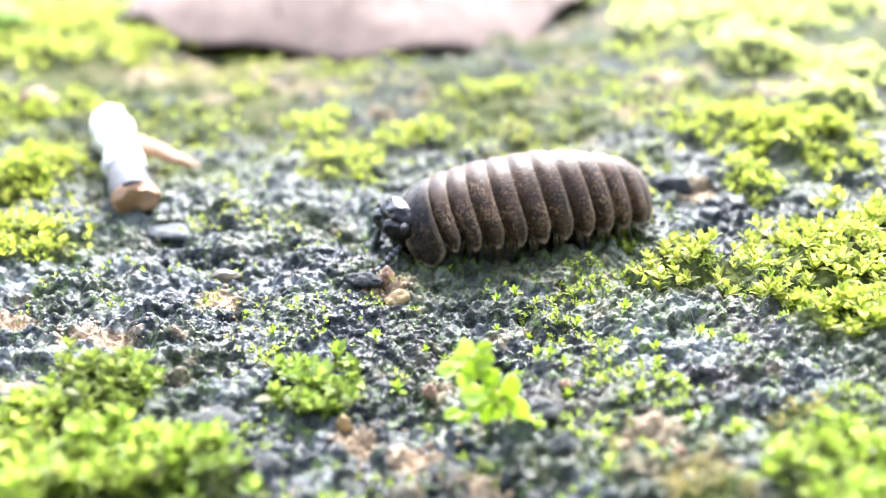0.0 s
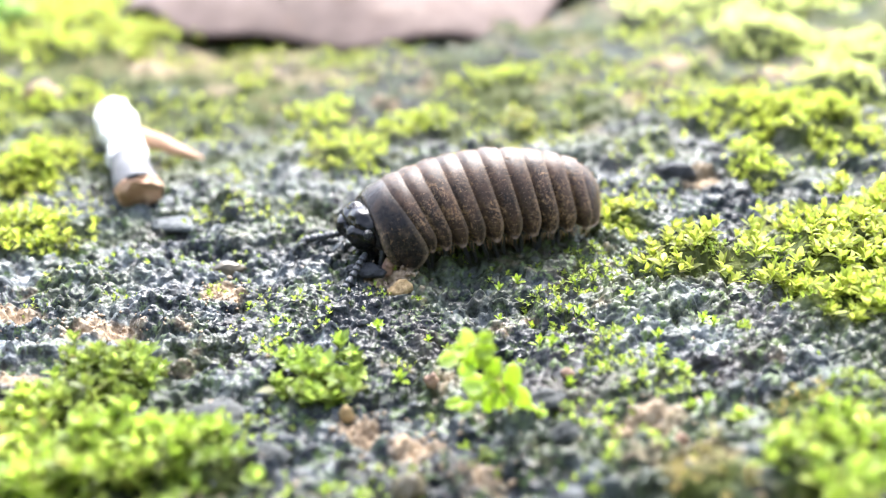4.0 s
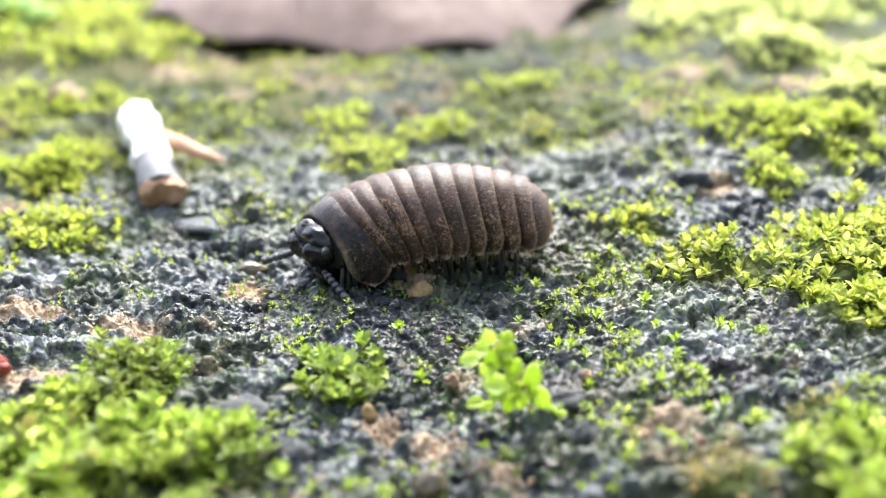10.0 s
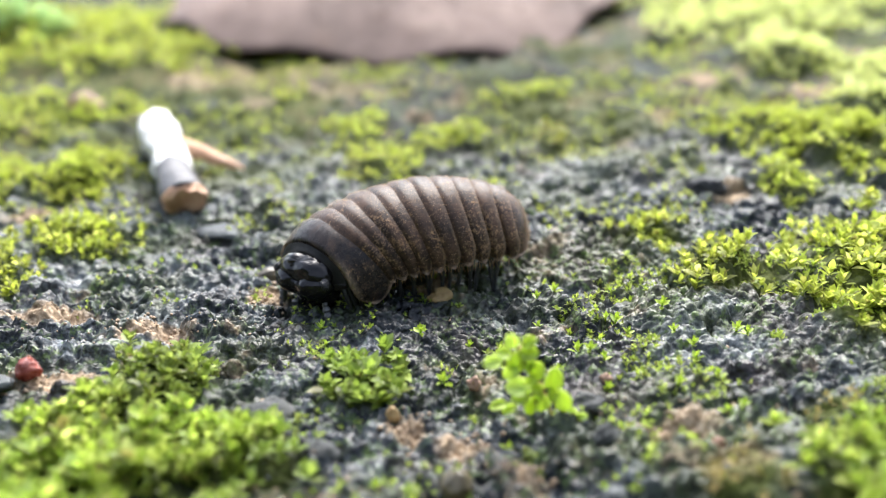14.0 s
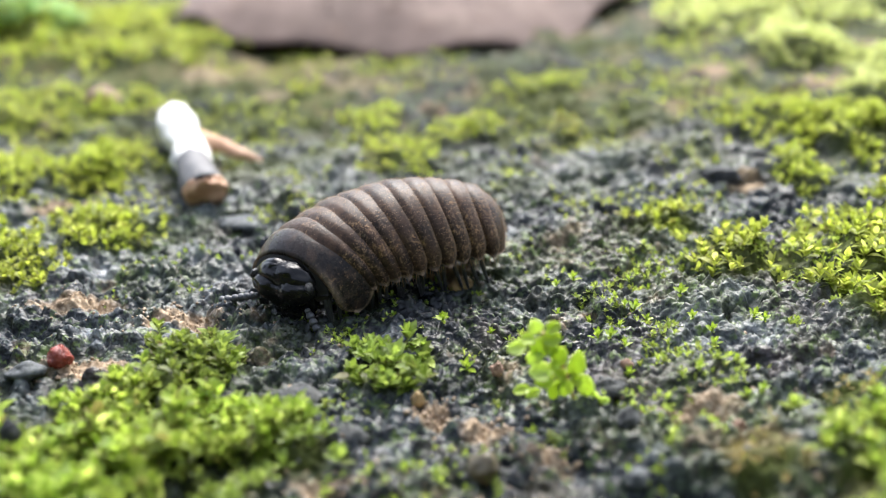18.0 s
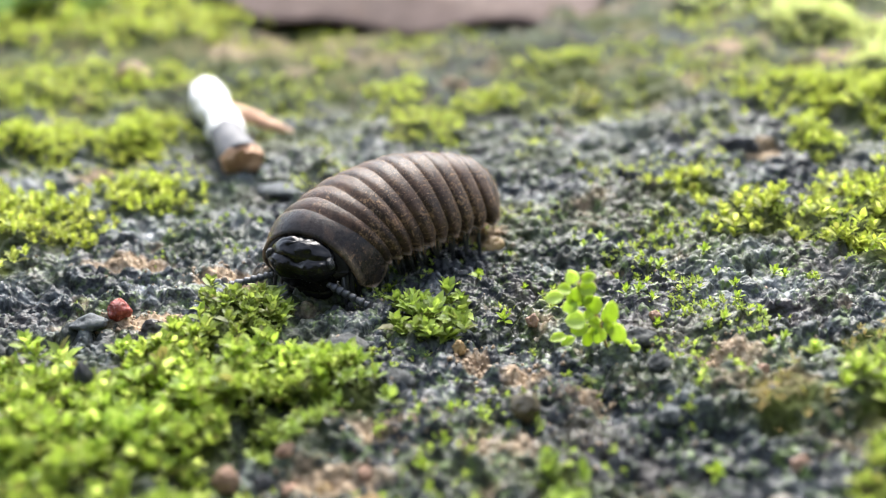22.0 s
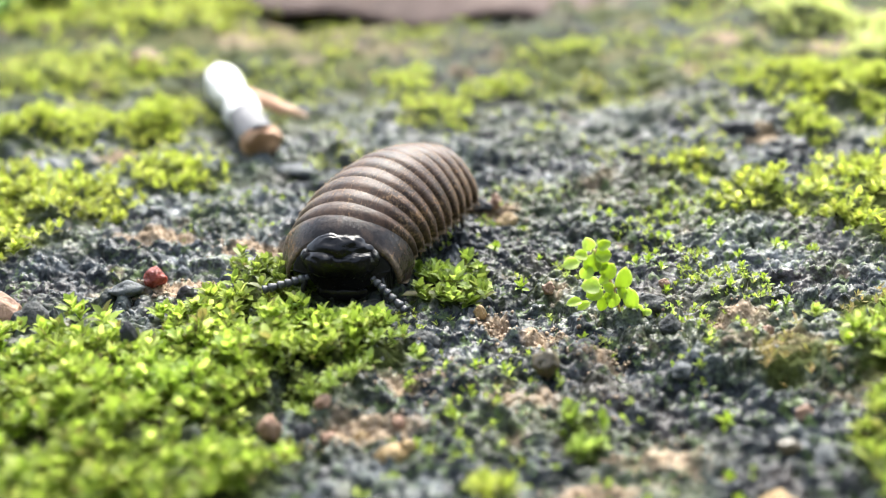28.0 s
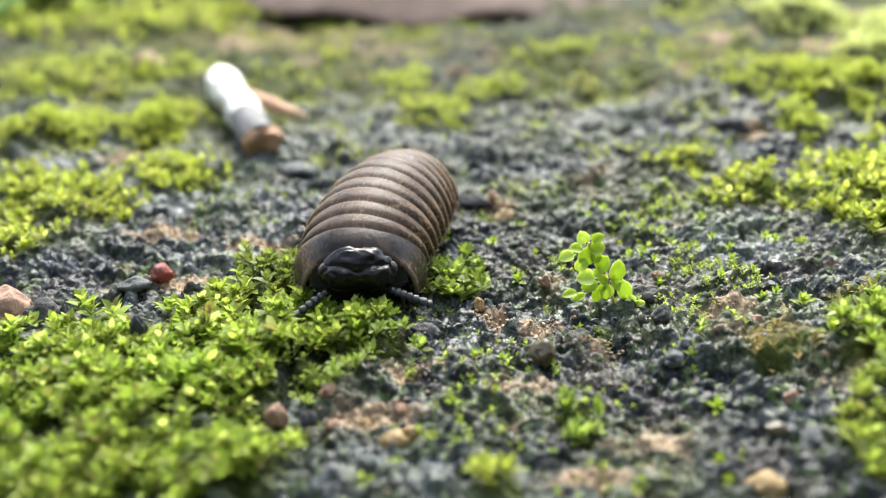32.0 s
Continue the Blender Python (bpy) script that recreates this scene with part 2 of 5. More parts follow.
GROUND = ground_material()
MOSS = leaf_material("moss_leaf", [(0.0, (0.15, 0.105, 0.03)), (0.08, (0.14, 0.16, 0.022)), (0.32, (0.28, 0.36, 0.033)), (0.75, (0.47, 0.56, 0.055)), (1.0, (0.72, 0.75, 0.21))], 0.65)
# far right moss, its leaf colours lightened for the bright haze there
MOSS_HAZED = leaf_material("hazed_moss_leaf", [(0.0, (0.30, 0.32, 0.10)), (0.3, (0.50, 0.56, 0.16)), (0.75, (0.66, 0.72, 0.28)), (1.0, (0.80, 0.82, 0.48))], 0.65)
MOSS_OLIVE = leaf_material("olive_moss_leaf", [(0.0, (0.16, 0.12, 0.03)), (0.4, (0.24, 0.28, 0.04)), (0.8, (0.34, 0.40, 0.06)), (1.0, (0.36, 0.24, 0.12))], 0.5)
MOSS_RED = leaf_material("reddish_moss_leaf", [(0.0, (0.14, 0.09, 0.04)), (0.4, (0.22, 0.15, 0.06)), (0.7, (0.26, 0.27, 0.05)), (1.0, (0.40, 0.22, 0.12))], 0.5)
# green leaves, darkened further for the animal's shade over the near tufts
MOSS_GREEN = leaf_material("green_moss_leaf", [(0.0, (0.12, 0.09, 0.03)), (0.07, (0.06, 0.09, 0.012)), (0.35, (0.11, 0.19, 0.015)), (0.75, (0.21, 0.33, 0.028)), (1.0, (0.40, 0.52, 0.10))], 0.5)
MOSS_BANK = leaf_material("bank_moss_leaf", [(0.0, (0.14, 0.10, 0.03)), (0.09, (0.10, 0.13, 0.02)), (0.32, (0.20, 0.32, 0.028)), (0.75, (0.36, 0.50, 0.048)), (1.0, (0.64, 0.72, 0.20))], 0.62)
MOSS_MINT = leaf_material("mint_leaf", [(0.0, (0.20, 0.34, 0.10)), (0.5, (0.38, 0.58, 0.24)), (1.0, (0.52, 0.72, 0.38))], 0.5)
SPROUT = leaf_material("seedling_leaf", [(0.0, (0.36, 0.47, 0.05)), (0.5, (0.47, 0.60, 0.09)), (1.0, (0.62, 0.74, 0.24))], 0.55, 0.5, False)
SHELL = shell_material("brown_shell", (0.021, 0.014, 0.0105), (0.074, 0.042, 0.026), 0.017, 0.36)
SHELL_FRONT = shell_material("dark_shell", (0.011, 0.010, 0.010), (0.028, 0.022, 0.020), -0.01, 0.27, 0.4)
HEAD = plain_material("black_chitin", (0.004, 0.004, 0.004), (0.010, 0.009, 0.009), 420.0, 0.19, 0.35, 0.00015, 0.25)
BELLY = plain_material("underside_skin", (0.010, 0.009, 0.009), (0.03, 0.024, 0.02), 900.0, 0.55)
LEG = plain_material("leg_chitin", (0.014, 0.014, 0.016), (0.045, 0.046, 0.052), 1200.0, 0.4)
ANTENNA = plain_material("antenna_chitin", (0.022, 0.023, 0.026), (0.075, 0.078, 0.084), 1600.0, 0.42)
COLLAR = plain_material("collar_chitin", (0.006, 0.006, 0.006), (0.02, 0.018, 0.016), 900.0, 0.62, 0.5, 0.00015, 0.2)
BRISTLE = plain_material("pale_bristle", (0.22, 0.12, 0.05), (0.42, 0.26, 0.12), 900.0, 0.5)
EYE = plain_material("eye_facets", (0.008, 0.008, 0.009), (0.03, 0.03, 0.032), 3500.0, 0.25, 0.8, 0.0002)


# ---- mesh helpers ----
def mesh_arrays(name, verts, tris, smooth=True, attrs=None):
    """A mesh from arrays of corners (mm) and triangles or quads."""
    me = bpy.data.meshes.new(name)
    verts = np.asarray(verts, float) * MM
    tris = np.asarray(tris, np.int32)
    k = tris.shape[1]
    me.vertices.add(len(verts))
    me.vertices.foreach_set("co", verts.ravel())
    me.loops.add(tris.size)
    me.loops.foreach_set("vertex_index", tris.ravel())
    me.polygons.add(len(tris))
    me.polygons.foreach_set("loop_start", np.arange(0, tris.size, k, dtype=np.int32))
    me.polygons.foreach_set("loop_total", np.full(len(tris), k, np.int32))
    me.polygons.foreach_set("use_smooth", np.full(len(tris), smooth))
    for key, values in (attrs or {}).items():
        a = me.attributes.new(key, "FLOAT", "POINT")
        a.data.foreach_set("value", np.asarray(values, np.float32))
    me.update(calc_edges=True)
    me.validate()
    return me


def put(name, me, material, parent=None, label=""):
    me.materials.clear()
    me.materials.append(material)
    ob = new(name, me)
    if parent:
        ob.parent = parent
    if label:
        ob["label"] = label
    return ob


def part(name, bm, material, parent, label="", smooth=True):
    me = bpy.data.meshes.new(name)
    for f in bm.faces:
        f.smooth = smooth
    bm.to_mesh(me)
    bm.free()
    return put(name, me, material, parent, label)


def grid_faces(n, m, closed=False):
    """Quads of a grid of n rows by m columns."""
    i, j = np.meshgrid(np.arange(n - 1), np.arange(m if closed else m - 1), indexing="ij")
    j2 = (j + 1) % m
    return np.stack([i * m + j, i * m + j2, (i + 1) * m + j2, (i + 1) * m + j], -1).reshape(-1, 4)


def egg(bm, centre, radii, turn=(0, 0, 0), seg=20, rings=12):
    m = pose(*[c * MM for c in centre], *turn) @ Matrix.Diagonal((*[r * MM for r in radii], 1))
    return bmesh.ops.create_uvsphere(bm, u_segments=seg, v_segments=rings, radius=1.0, matrix=m)["verts"]


def tube(points, radii, sides=8):
    """A bmesh tube through points (mm), closed at both ends."""
    bm = bmesh.new()
    rings = []
    pts = [Vector(p) * MM for p in points]
    for i, p in enumerate(pts):
        d = (pts[min(i + 1, len(pts) - 1)] - pts[max(i - 1, 0)]).normalized()
        q = d.to_track_quat("Z", "Y").to_matrix()
        rings.append([bm.verts.new(p + q @ Vector((math.cos(6.2832 * k / sides) * radii[i] * MM, math.sin(6.2832 * k / sides) * radii[i] * MM, 0))) for k in range(sides)])
    for a, b in zip(rings, rings[1:]):
        for k in range(sides):
            bm.faces.new((a[k], a[(k + 1) % sides], b[(k + 1) % sides], b[k]))
    bm.faces.new(rings[0][::-1])
    bm.faces.new(rings[-1])
    return bm


def lattice(ix, iy, seed):
    h = (ix.astype(np.int64) * 374761393 + iy.astype(np.int64) * 668265263 + seed * 974634777) & 0x7FFFFFFF
    h = ((h ^ (h >> 13)) * 1274126177) & 0x7FFFFFFF
    return ((h ^ (h >> 16)) & 0xFFFF) / 65535.0


def value_noise(x, y, size, seed):
    x, y = np.asarray(x, float) / size, np.asarray(y, float) / size
    ix, iy = np.floor(x), np.floor(y)
    fx, fy = x - ix, y - iy
    fx, fy = fx * fx * (3 - 2 * fx), fy * fy * (3 - 2 * fy)
    a, b = lattice(ix, iy, seed), lattice(ix + 1, iy, seed)
    c, d = lattice(ix, iy + 1, seed), lattice(ix + 1, iy + 1, seed)
    return (a * (1 - fx) + b * fx) * (1 - fy) + (c * (1 - fx) + d * fx) * fy - 0.5


def fbm(x, y, size, seed, octaves=4):
    total, amp = 0.0, 1.0
    for k in range(octaves):
        total = total + amp * value_noise(x + 7.3 * k, y - 3.1 * k, size / 2**k, seed + k)
        amp *= 0.55
    return total


def cells(x, y, size, seed):
    """Distance to the nearest scattered centre, and that centre's own random number."""
    x, y = np.asarray(x, float) / size, np.asarray(y, float) / size
    ix, iy = np.floor(x), np.floor(y)
    best, mark = np.full(x.shape, 9.0), np.zeros(x.shape)
    for dx in (-1, 0, 1):
        for dy in (-1, 0, 1):
            cx, cy = ix + dx, iy + dy
            d = np.hypot(cx + lattice(cx, cy, seed) - x, cy + lattice(cx, cy, seed + 1) - y)
            near = d < best
            best, mark = np.where(near, d, best), np.where(near, lattice(cx, cy, seed + 2), mark)
    return best, mark


# ---- plan of the ground, in millimetres: moss cushions (x, y, half width, half depth, rise) ----
CUSHIONS = {
    "front_bank": [(-39.0, -48.5, 13.0, 8.0, 1.2), (-40.0, -60.0, 13.0, 10.0, 1.2), (-26.0, -43.5, 7.4, 5.6, 1.0), (-18.6, -44.6, 4.8, 3.8, 0.5), (-25.0, -63.5, 4.6, 5.0, 0.6), (-28.6, -53.0, 5.4, 5.5, 0.8), (-33.0, -39.5, 5.0, 3.2, 0.7), (-30.5, -37.0, 4.5, 3.0, 0.7)],
    "bank_foot": [(-15.6, -46.2, 4.4, 3.6, 0.3), (-20.4, -50.6, 3.8, 3.2, 0.4)],
    "round_tuft": [(-27.0, -32.8, 5.4, 4.2, 1.0)],
    "leafy_tuft": [(-8.4, -33.0, 3.9, 4.0, 0.7)],
    "pale_tuft": [(3.1, -58.4, 1.9, 2.6, 0.4)],
    "corner_tuft": [(-4.6, -66.8, 2.2, 2.6, 0.4)],
    "side_bank": [(31.0, -52.5, 3.8, 8.0, 0.8), (26.0, -64.5, 3.2, 5.5, 0.6), (35.5, -46.5, 5.0, 5.0, 0.6)],
    "sparse_verge": [(23.0, -49.0, 3.4, 4.0, 0.1), (33.5, -39.5, 3.2, 1.8, 0.1)],
    "small_cushion": [(25.4, -0.6, 4.4, 4.6, 1.0)],
    "low_carpet": [(33.0, -11.5, 7.4, 6.2, 0.9), (42.0, -24.5, 4.4, 4.4, 0.6)],
    "thick_carpet": [(46.5, -14.2, 7.4, 12.2, 2.2), (58.0, -6.0, 8.0, 10.0, 2.0)],
    "mound": [(56.0, 33.0, 13.0, 12.0, 2.6), (47.0, 15.5, 3.0, 6.0, 1.0), (60.0, 24.0, 8.0, 8.0, 1.5)],
    "edge_mound": [(73.0, 50.0, 6.0, 7.5, 2.5), (83.0, 72.0, 7.0, 10.0, 2.5)],
    "far_mound": [(70.5, 87.0, 11.0, 11.0, 5.0)],
    "middle_cushion": [(-10.0, 32.0, 5.6, 8.0, 1.0), (-2.0, 44.0, 4.0, 5.0, 1.0), (3.5, 45.0, 3.2, 4.5, 1.0), (-15.0, 50.5, 5.5, 7.0, 0.8)],
    "dot_cushion": [(17.2, 40.5, 2.6, 3.6, 1.6)],
    "left_ridge": [(-66.0, 25.5, 15.0, 7.0, 2.4), (-79.0, 19.0, 9.0, 8.0, 2.2), (-53.5, 29.5, 5.5, 8.0, 1.8)],
    "left_carpet": [(-58.5, -8.0, 9.5, 7.6, 1.2), (-47.0, 2.4, 7.6, 5.4, 0.7), (-66.0, -2.0, 7.0, 6.0, 1.2)],
    "left_corner": [(-60.5, -20.0, 5.0, 5.4, 0.8)],
    "left_field": [(-81.0, 60.0, 17.2, 16.0, 1.8), (-60.0, 62.0, 6.0, 8.0, 1.0)],
    "far_left_field": [(-86.0, 112.0, 34.0, 15.0, 2.0), (-100.0, 142.0, 34.0, 24.0, 3.0)],
    "far_right_field": [(72.0, 116.0, 26.0, 12.0, 2.5), (88.0, 142.0, 34.0, 22.0, 3.0), (66.0, 185.0, 60.0, 26.0, 3.0)],
    "mint_patch": [(-108.0, 124.0, 17.0, 10.0, 5.0)],
    "stray_cushion": [(-29.6, 72.0, 3.6, 6.0, 1.2)],
    "low_streak": [(13.0, 67.0, 9.3, 4.2, 0.8)],
}
# bare soil (x, y, half width, half depth)
SOIL = [(1.5, -42.0, 2.8, 2.2, 0.9), (-3.6, -39.4, 2.0, 2.1, 0.9), (-37.0, -31.6, 5.5, 2.2, 1), (-20.0, -13.6, 3.4, 3.0, 0.9), (-15.0, -57.4, 5.0, 2.6, 0.72), (2.6, -65.0, 4.4, 1.6, 0.75), (-56.0, 12.5, 5.5, 2.6, 0.9),
        (39.0, 13.0, 3.2, 4.0, 0.9), (49.2, 75.0, 6.0, 7.0, 0.7), (-45.0, 95.0, 36.0, 20.0, 0.55), (-24.0, 78.0, 30.0, 18.0, 0.45), (70.0, 62.0, 8.0, 5.0, 0.8), (23.0, -47.5, 3.0, 3.0, 0.8), (38.0, 50.0, 6.0, 5.0, 0.6), (-12.0, -50.0, 5.0, 2.5, 0.5), (-2.0, -53.0, 6.0, 2.5, 0.45), (9.0, -62.0, 6.0, 2.5, 0.45), (6.5, -46.5, 3.0, 2.0, 0.45), (-30.0, -22.0, 6.0, 3.0, 0.7), (-43.0, -18.0, 7.0, 3.0, 0.7), (-2.2, -11.5, 3.0, 2.0, 0.9), (13.5, -2.0, 3.5, 2.5, 0.25), (20.0, -41.0, 5.0, 2.5, 0.6)]
# paler crust that has begun to dry, with the sky's sheen at the left painted in (x, y, half width, half depth, how
# much)
DRY_SHEEN = [(-46.0, 2.0, 30.0, 20.0, 1.0), (-42.0, -4.0, 26.0, 14.0, 1.0), (-34.0, -21.0, 14.0, 7.0, 0.9), (18.0, -62.0, 16.0, 7.0, 0.35), (0.0, 22.0, 50.0, 16.0, 0.5), (10.0, 70.0, 70.0, 30.0, 0.35), (26.0, -30.0, 16.0, 10.0, 0.7), (12.0, -22.0, 12.0, 6.0, 0.6),
       (-10.0, -68.0, 14.0, 7.0, 0.45), (-12.0, -27.0, 7.0, 3.0, 0.8)]
# crust black with water, the animal's shade painted in, far ground darkened too (x, y, half width, half depth, how
# much)
WET_SHADE = [(7.0, -11.5, 12.0, 5.0, 1.0), (-7.0, -57.0, 13.0, 8.0, 0.6), (-17.0, -38.0, 8.0, 5.0, 0.9), (-16.0, -28.0, 9.0, 5.0, 1.0), (2.0, -24.0, 24.0, 12.0, 1.0), (12.0, -4.0, 16.0, 9.0, 1.0), (-10.0, -22.0, 14.0, 9.0, 1.0), (12.0, -38.0, 10.0, 6.0, 0.7), (8.0, -52.0, 16.0, 7.0, 0.85), (-18.0, -3.0, 14.0, 6.0, 0.6), (10.0, 62.0, 60.0, 40.0, 0.6), (0.0, 24.0, 45.0, 14.0, 0.4), (14.0, -60.0, 18.0, 10.0, 0.85)]
PITS = [(11.5, -5.0, 2.6, 1.6, 1.5), (1.9, -42.2, 0.7, 0.55, 1.5), (-3.4, -40.4, 0.55, 0.5, 1.0), (-24.0, -3.0, 4.5, 2.2, 0.9), (20.5, 4.5, 3.0, 2.0, 2.4), (13.6, -37.6, 1.3, 1.0, 1.3), (10.0, -37.0, 1.5, 0.8, 1.0), (26.0, -33.5, 2.2, 1.4, 1.0), (17.5, -52.0, 5.0, 1.6, 1.3), (-1.0, 7.0, 5.0, 2.4, 1.4), (-14.0, 9.0, 3.5, 2.0, 1.2)]


LEVEL = 0.44


def oval(x, y, cx, cy, rx, ry):
    return np.hypot((x - cx) / rx, (y - cy) / ry)


def ground(x, y):
    """Height of the ground in millimetres."""
    x, y = np.asarray(x, float), np.asarray(y, float)
    reach = np.hypot(x, y)
    z = -0.4 + 0.05 * np.clip(x, 0, 90) + 0.028 * np.clip(x, -90, 0)
    calm = 1 - 0.45 * np.exp(-(((x + 4) / 16) ** 2 + ((y + 14) / 9) ** 2))
    z = z + LEVEL + 1.4 * fbm(x, y, 34.0, 3, 2) + calm * 1.35 * fbm(x, y, 9.0, 11, 3)
    # crust in flat-topped plates, nodules on them, and fissures between
    d, mark = cells(x + 1.6 * fbm(x, y, 6.0, 23, 3), y + 1.6 * fbm(x, y, 6.0, 27, 3), 7.0, 61)
    z = z + calm * 1.35 * mark * np.clip(1.25 - (d / 0.66) ** 3, 0, 1)
    d, mark = cells(x + 0.9 * fbm(x, y, 3.0, 21, 3), y + 0.9 * fbm(x, y, 3.0, 25, 3), 3.0, 31)
    z = z + calm * 1.15 * mark * np.clip(1.15 - (d / 0.68) ** 2.5, 0, 1)
    d, mark = cells(x + 0.4 * fbm(x, y, 1.2, 43, 2), y + 0.4 * fbm(x, y, 1.2, 47, 2), 1.25, 41)
    z = z + 0.42 * (0.35 + mark) * np.clip(1 - (d / 0.72) ** 2, -0.2, 1) + 0.42 * fbm(x, y, 0.8, 51, 3)
    d, mark = cells(x, y, 0.62, 53)
    z = z + 0.22 * mark * np.clip(1 - (d / 0.7) ** 2, 0, 1)
    z = z - 0.75 * np.clip(1 - 7 * np.abs(fbm(x, y, 5.0, 81, 3)), 0, 1) - 0.45 * np.clip(1 - 6 * np.abs(fbm(x, y, 2.0, 87, 2)), 0, 1)
    for group in CUSHIONS.values():
        for cx, cy, rx, ry, rise in group:
            z = z + rise * np.clip(1 - oval(x, y, cx, cy, rx, ry) ** 2, 0, 1) ** 0.7
    for cx, cy, rx, ry, deep in PITS:
        z = z - deep * np.exp(-oval(x, y, cx, cy, rx, ry) ** 4)
    return z - 0.5 * np.clip((reach - 300) / 3000, 0, 1) * 60


def span(lo, hi, step, end):
    """Coordinates with even steps between lo and hi and ever wider ones out to the end."""
    mid = np.arange(lo, hi + step / 2, step)
    out, s, p = [], step, hi
    while p < end:
        s *= 1.02 if p - hi < 200 else 1.12
        p += s
        out.append(p)
    out = np.array(out)
    return np.concatenate([lo - (out - hi)[::-1], mid, out])


def build_ground():
    gx, gy = span(-52, 46, 0.2, 4000), span(-74, 14, 0.2, 4000)
    x, y = np.meshgrid(gx, gy)
    x, y = x.ravel(), y.ravel()
    z = ground(x, y)
    soil, mossy, dry, wet = (np.zeros(len(x)) for _ in range(4))
    for e in DRY_SHEEN:
        dry = np.maximum(dry, e[4] * np.clip(1.5 * (1.1 - oval(x, y, *e[:4])), 0, 1))
    dry = 1.0 * dry * np.clip(0.4 + 2.4 * fbm(x, y, 9.0, 95, 3), 0, 1)
    for e in WET_SHADE:
        wet = np.maximum(wet, e[4] * np.clip(1.6 * (1.1 - oval(x, y, *e[:4])), 0, 1))
    wet = wet * np.clip(0.75 + 1.6 * fbm(x, y, 7.0, 99, 3), 0.2, 1)
    for e in SOIL:
        soil = np.maximum(soil, e[4] * np.clip(1.25 - oval(x, y, *e[:4]), 0, 1))
    for group in CUSHIONS.values():
        for e in group:
            mossy = np.maximum(mossy, np.clip(2.2 - 2 * oval(x, y, *e[:4]), 0, 1))
    far = np.clip((y - 8) / 30, 0, 1) * np.clip(0.45 + 2.5 * fbm(x, y, 14.0, 97, 3), 0, 0.85)
    mossy = np.maximum(np.maximum(mossy, far), np.clip((np.hypot(x, y) - 220) / 120, 0, 1))
    me = mesh_arrays("ground", np.stack([x, y, z], 1), grid_faces(len(gy), len(gx)), True, {"soil": soil, "mossy": mossy, "dry": dry, "wet": wet, "far": np.clip((y - 18) / 34, 0, 1)})
    return tagged(put("ground", me, GROUND), "dark wet crusted rock with soil and moss", "ground", kind="structure")


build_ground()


def build_backdrop():
    """An added dark screen behind the viewer, never in view, that cuts the sky light from the front."""
    M = Mat("dark_screen")
    n = M.noise(14.0, 5.0, 0.65)
    M.set(color=M.ramp(n, [(0.35, (0.012, 0.018, 0.008)), (0.65, (0.05, 0.07, 0.025))]), rough=0.8)
    M.bump(n, 1.0, 0.05)
    turns = np.radians(np.linspace(185, 355, 35))
    v = [(r * math.cos(a), r * math.sin(a), z) for r in (1250, 1400) for z in (-120, 760) for a in turns]
    k = len(turns)
    f = []
    for j in range(k - 1):
        for p, q in ((0, 1), (1, 3), (3, 2), (2, 0)):
            f.append((p * k + j, p * k + j + 1, q * k + j + 1, q * k + j))
    f += [(0, k, 3 * k, 2 * k), (k - 1, 3 * k - 1, 4 * k - 1, 2 * k - 1)]
    tagged(put("backdrop", mesh_arrays("backdrop", v, f, False), M.m), "added dark green screen behind the viewer, out of view", "hedge", kind="structure")


build_backdrop()


# ---- moss ----
def leaf_shape(fine):
    """One leaf along +x with a folded middle: corners and triangles, of length 1 and width 1."""
    if fine:
        v = [(0, 0, 0), (0.35, -0.5, 0.10), (0.35, 0, 0), (0.35, 0.5, 0.10), (0.72, -0.41, 0.09), (0.72, 0, -0.02), (0.72, 0.41, 0.09), (1, 0, -0.08)]
        f = [(0, 1, 2), (0, 2, 3), (1, 4, 5), (1, 5, 2), (2, 5, 6), (2, 6, 3), (4, 7, 5), (5, 7, 6)]
    else:
        v = [(0, 0, 0), (0.45, -0.5, 0.1), (0.5, 0, 0), (0.45, 0.5, 0.1), (1, 0, -0.06)]
        f = [(0, 1, 2), (0, 2, 3), (1, 4, 2), (2, 4, 3)]
    return np.array(v, float), np.array(f)


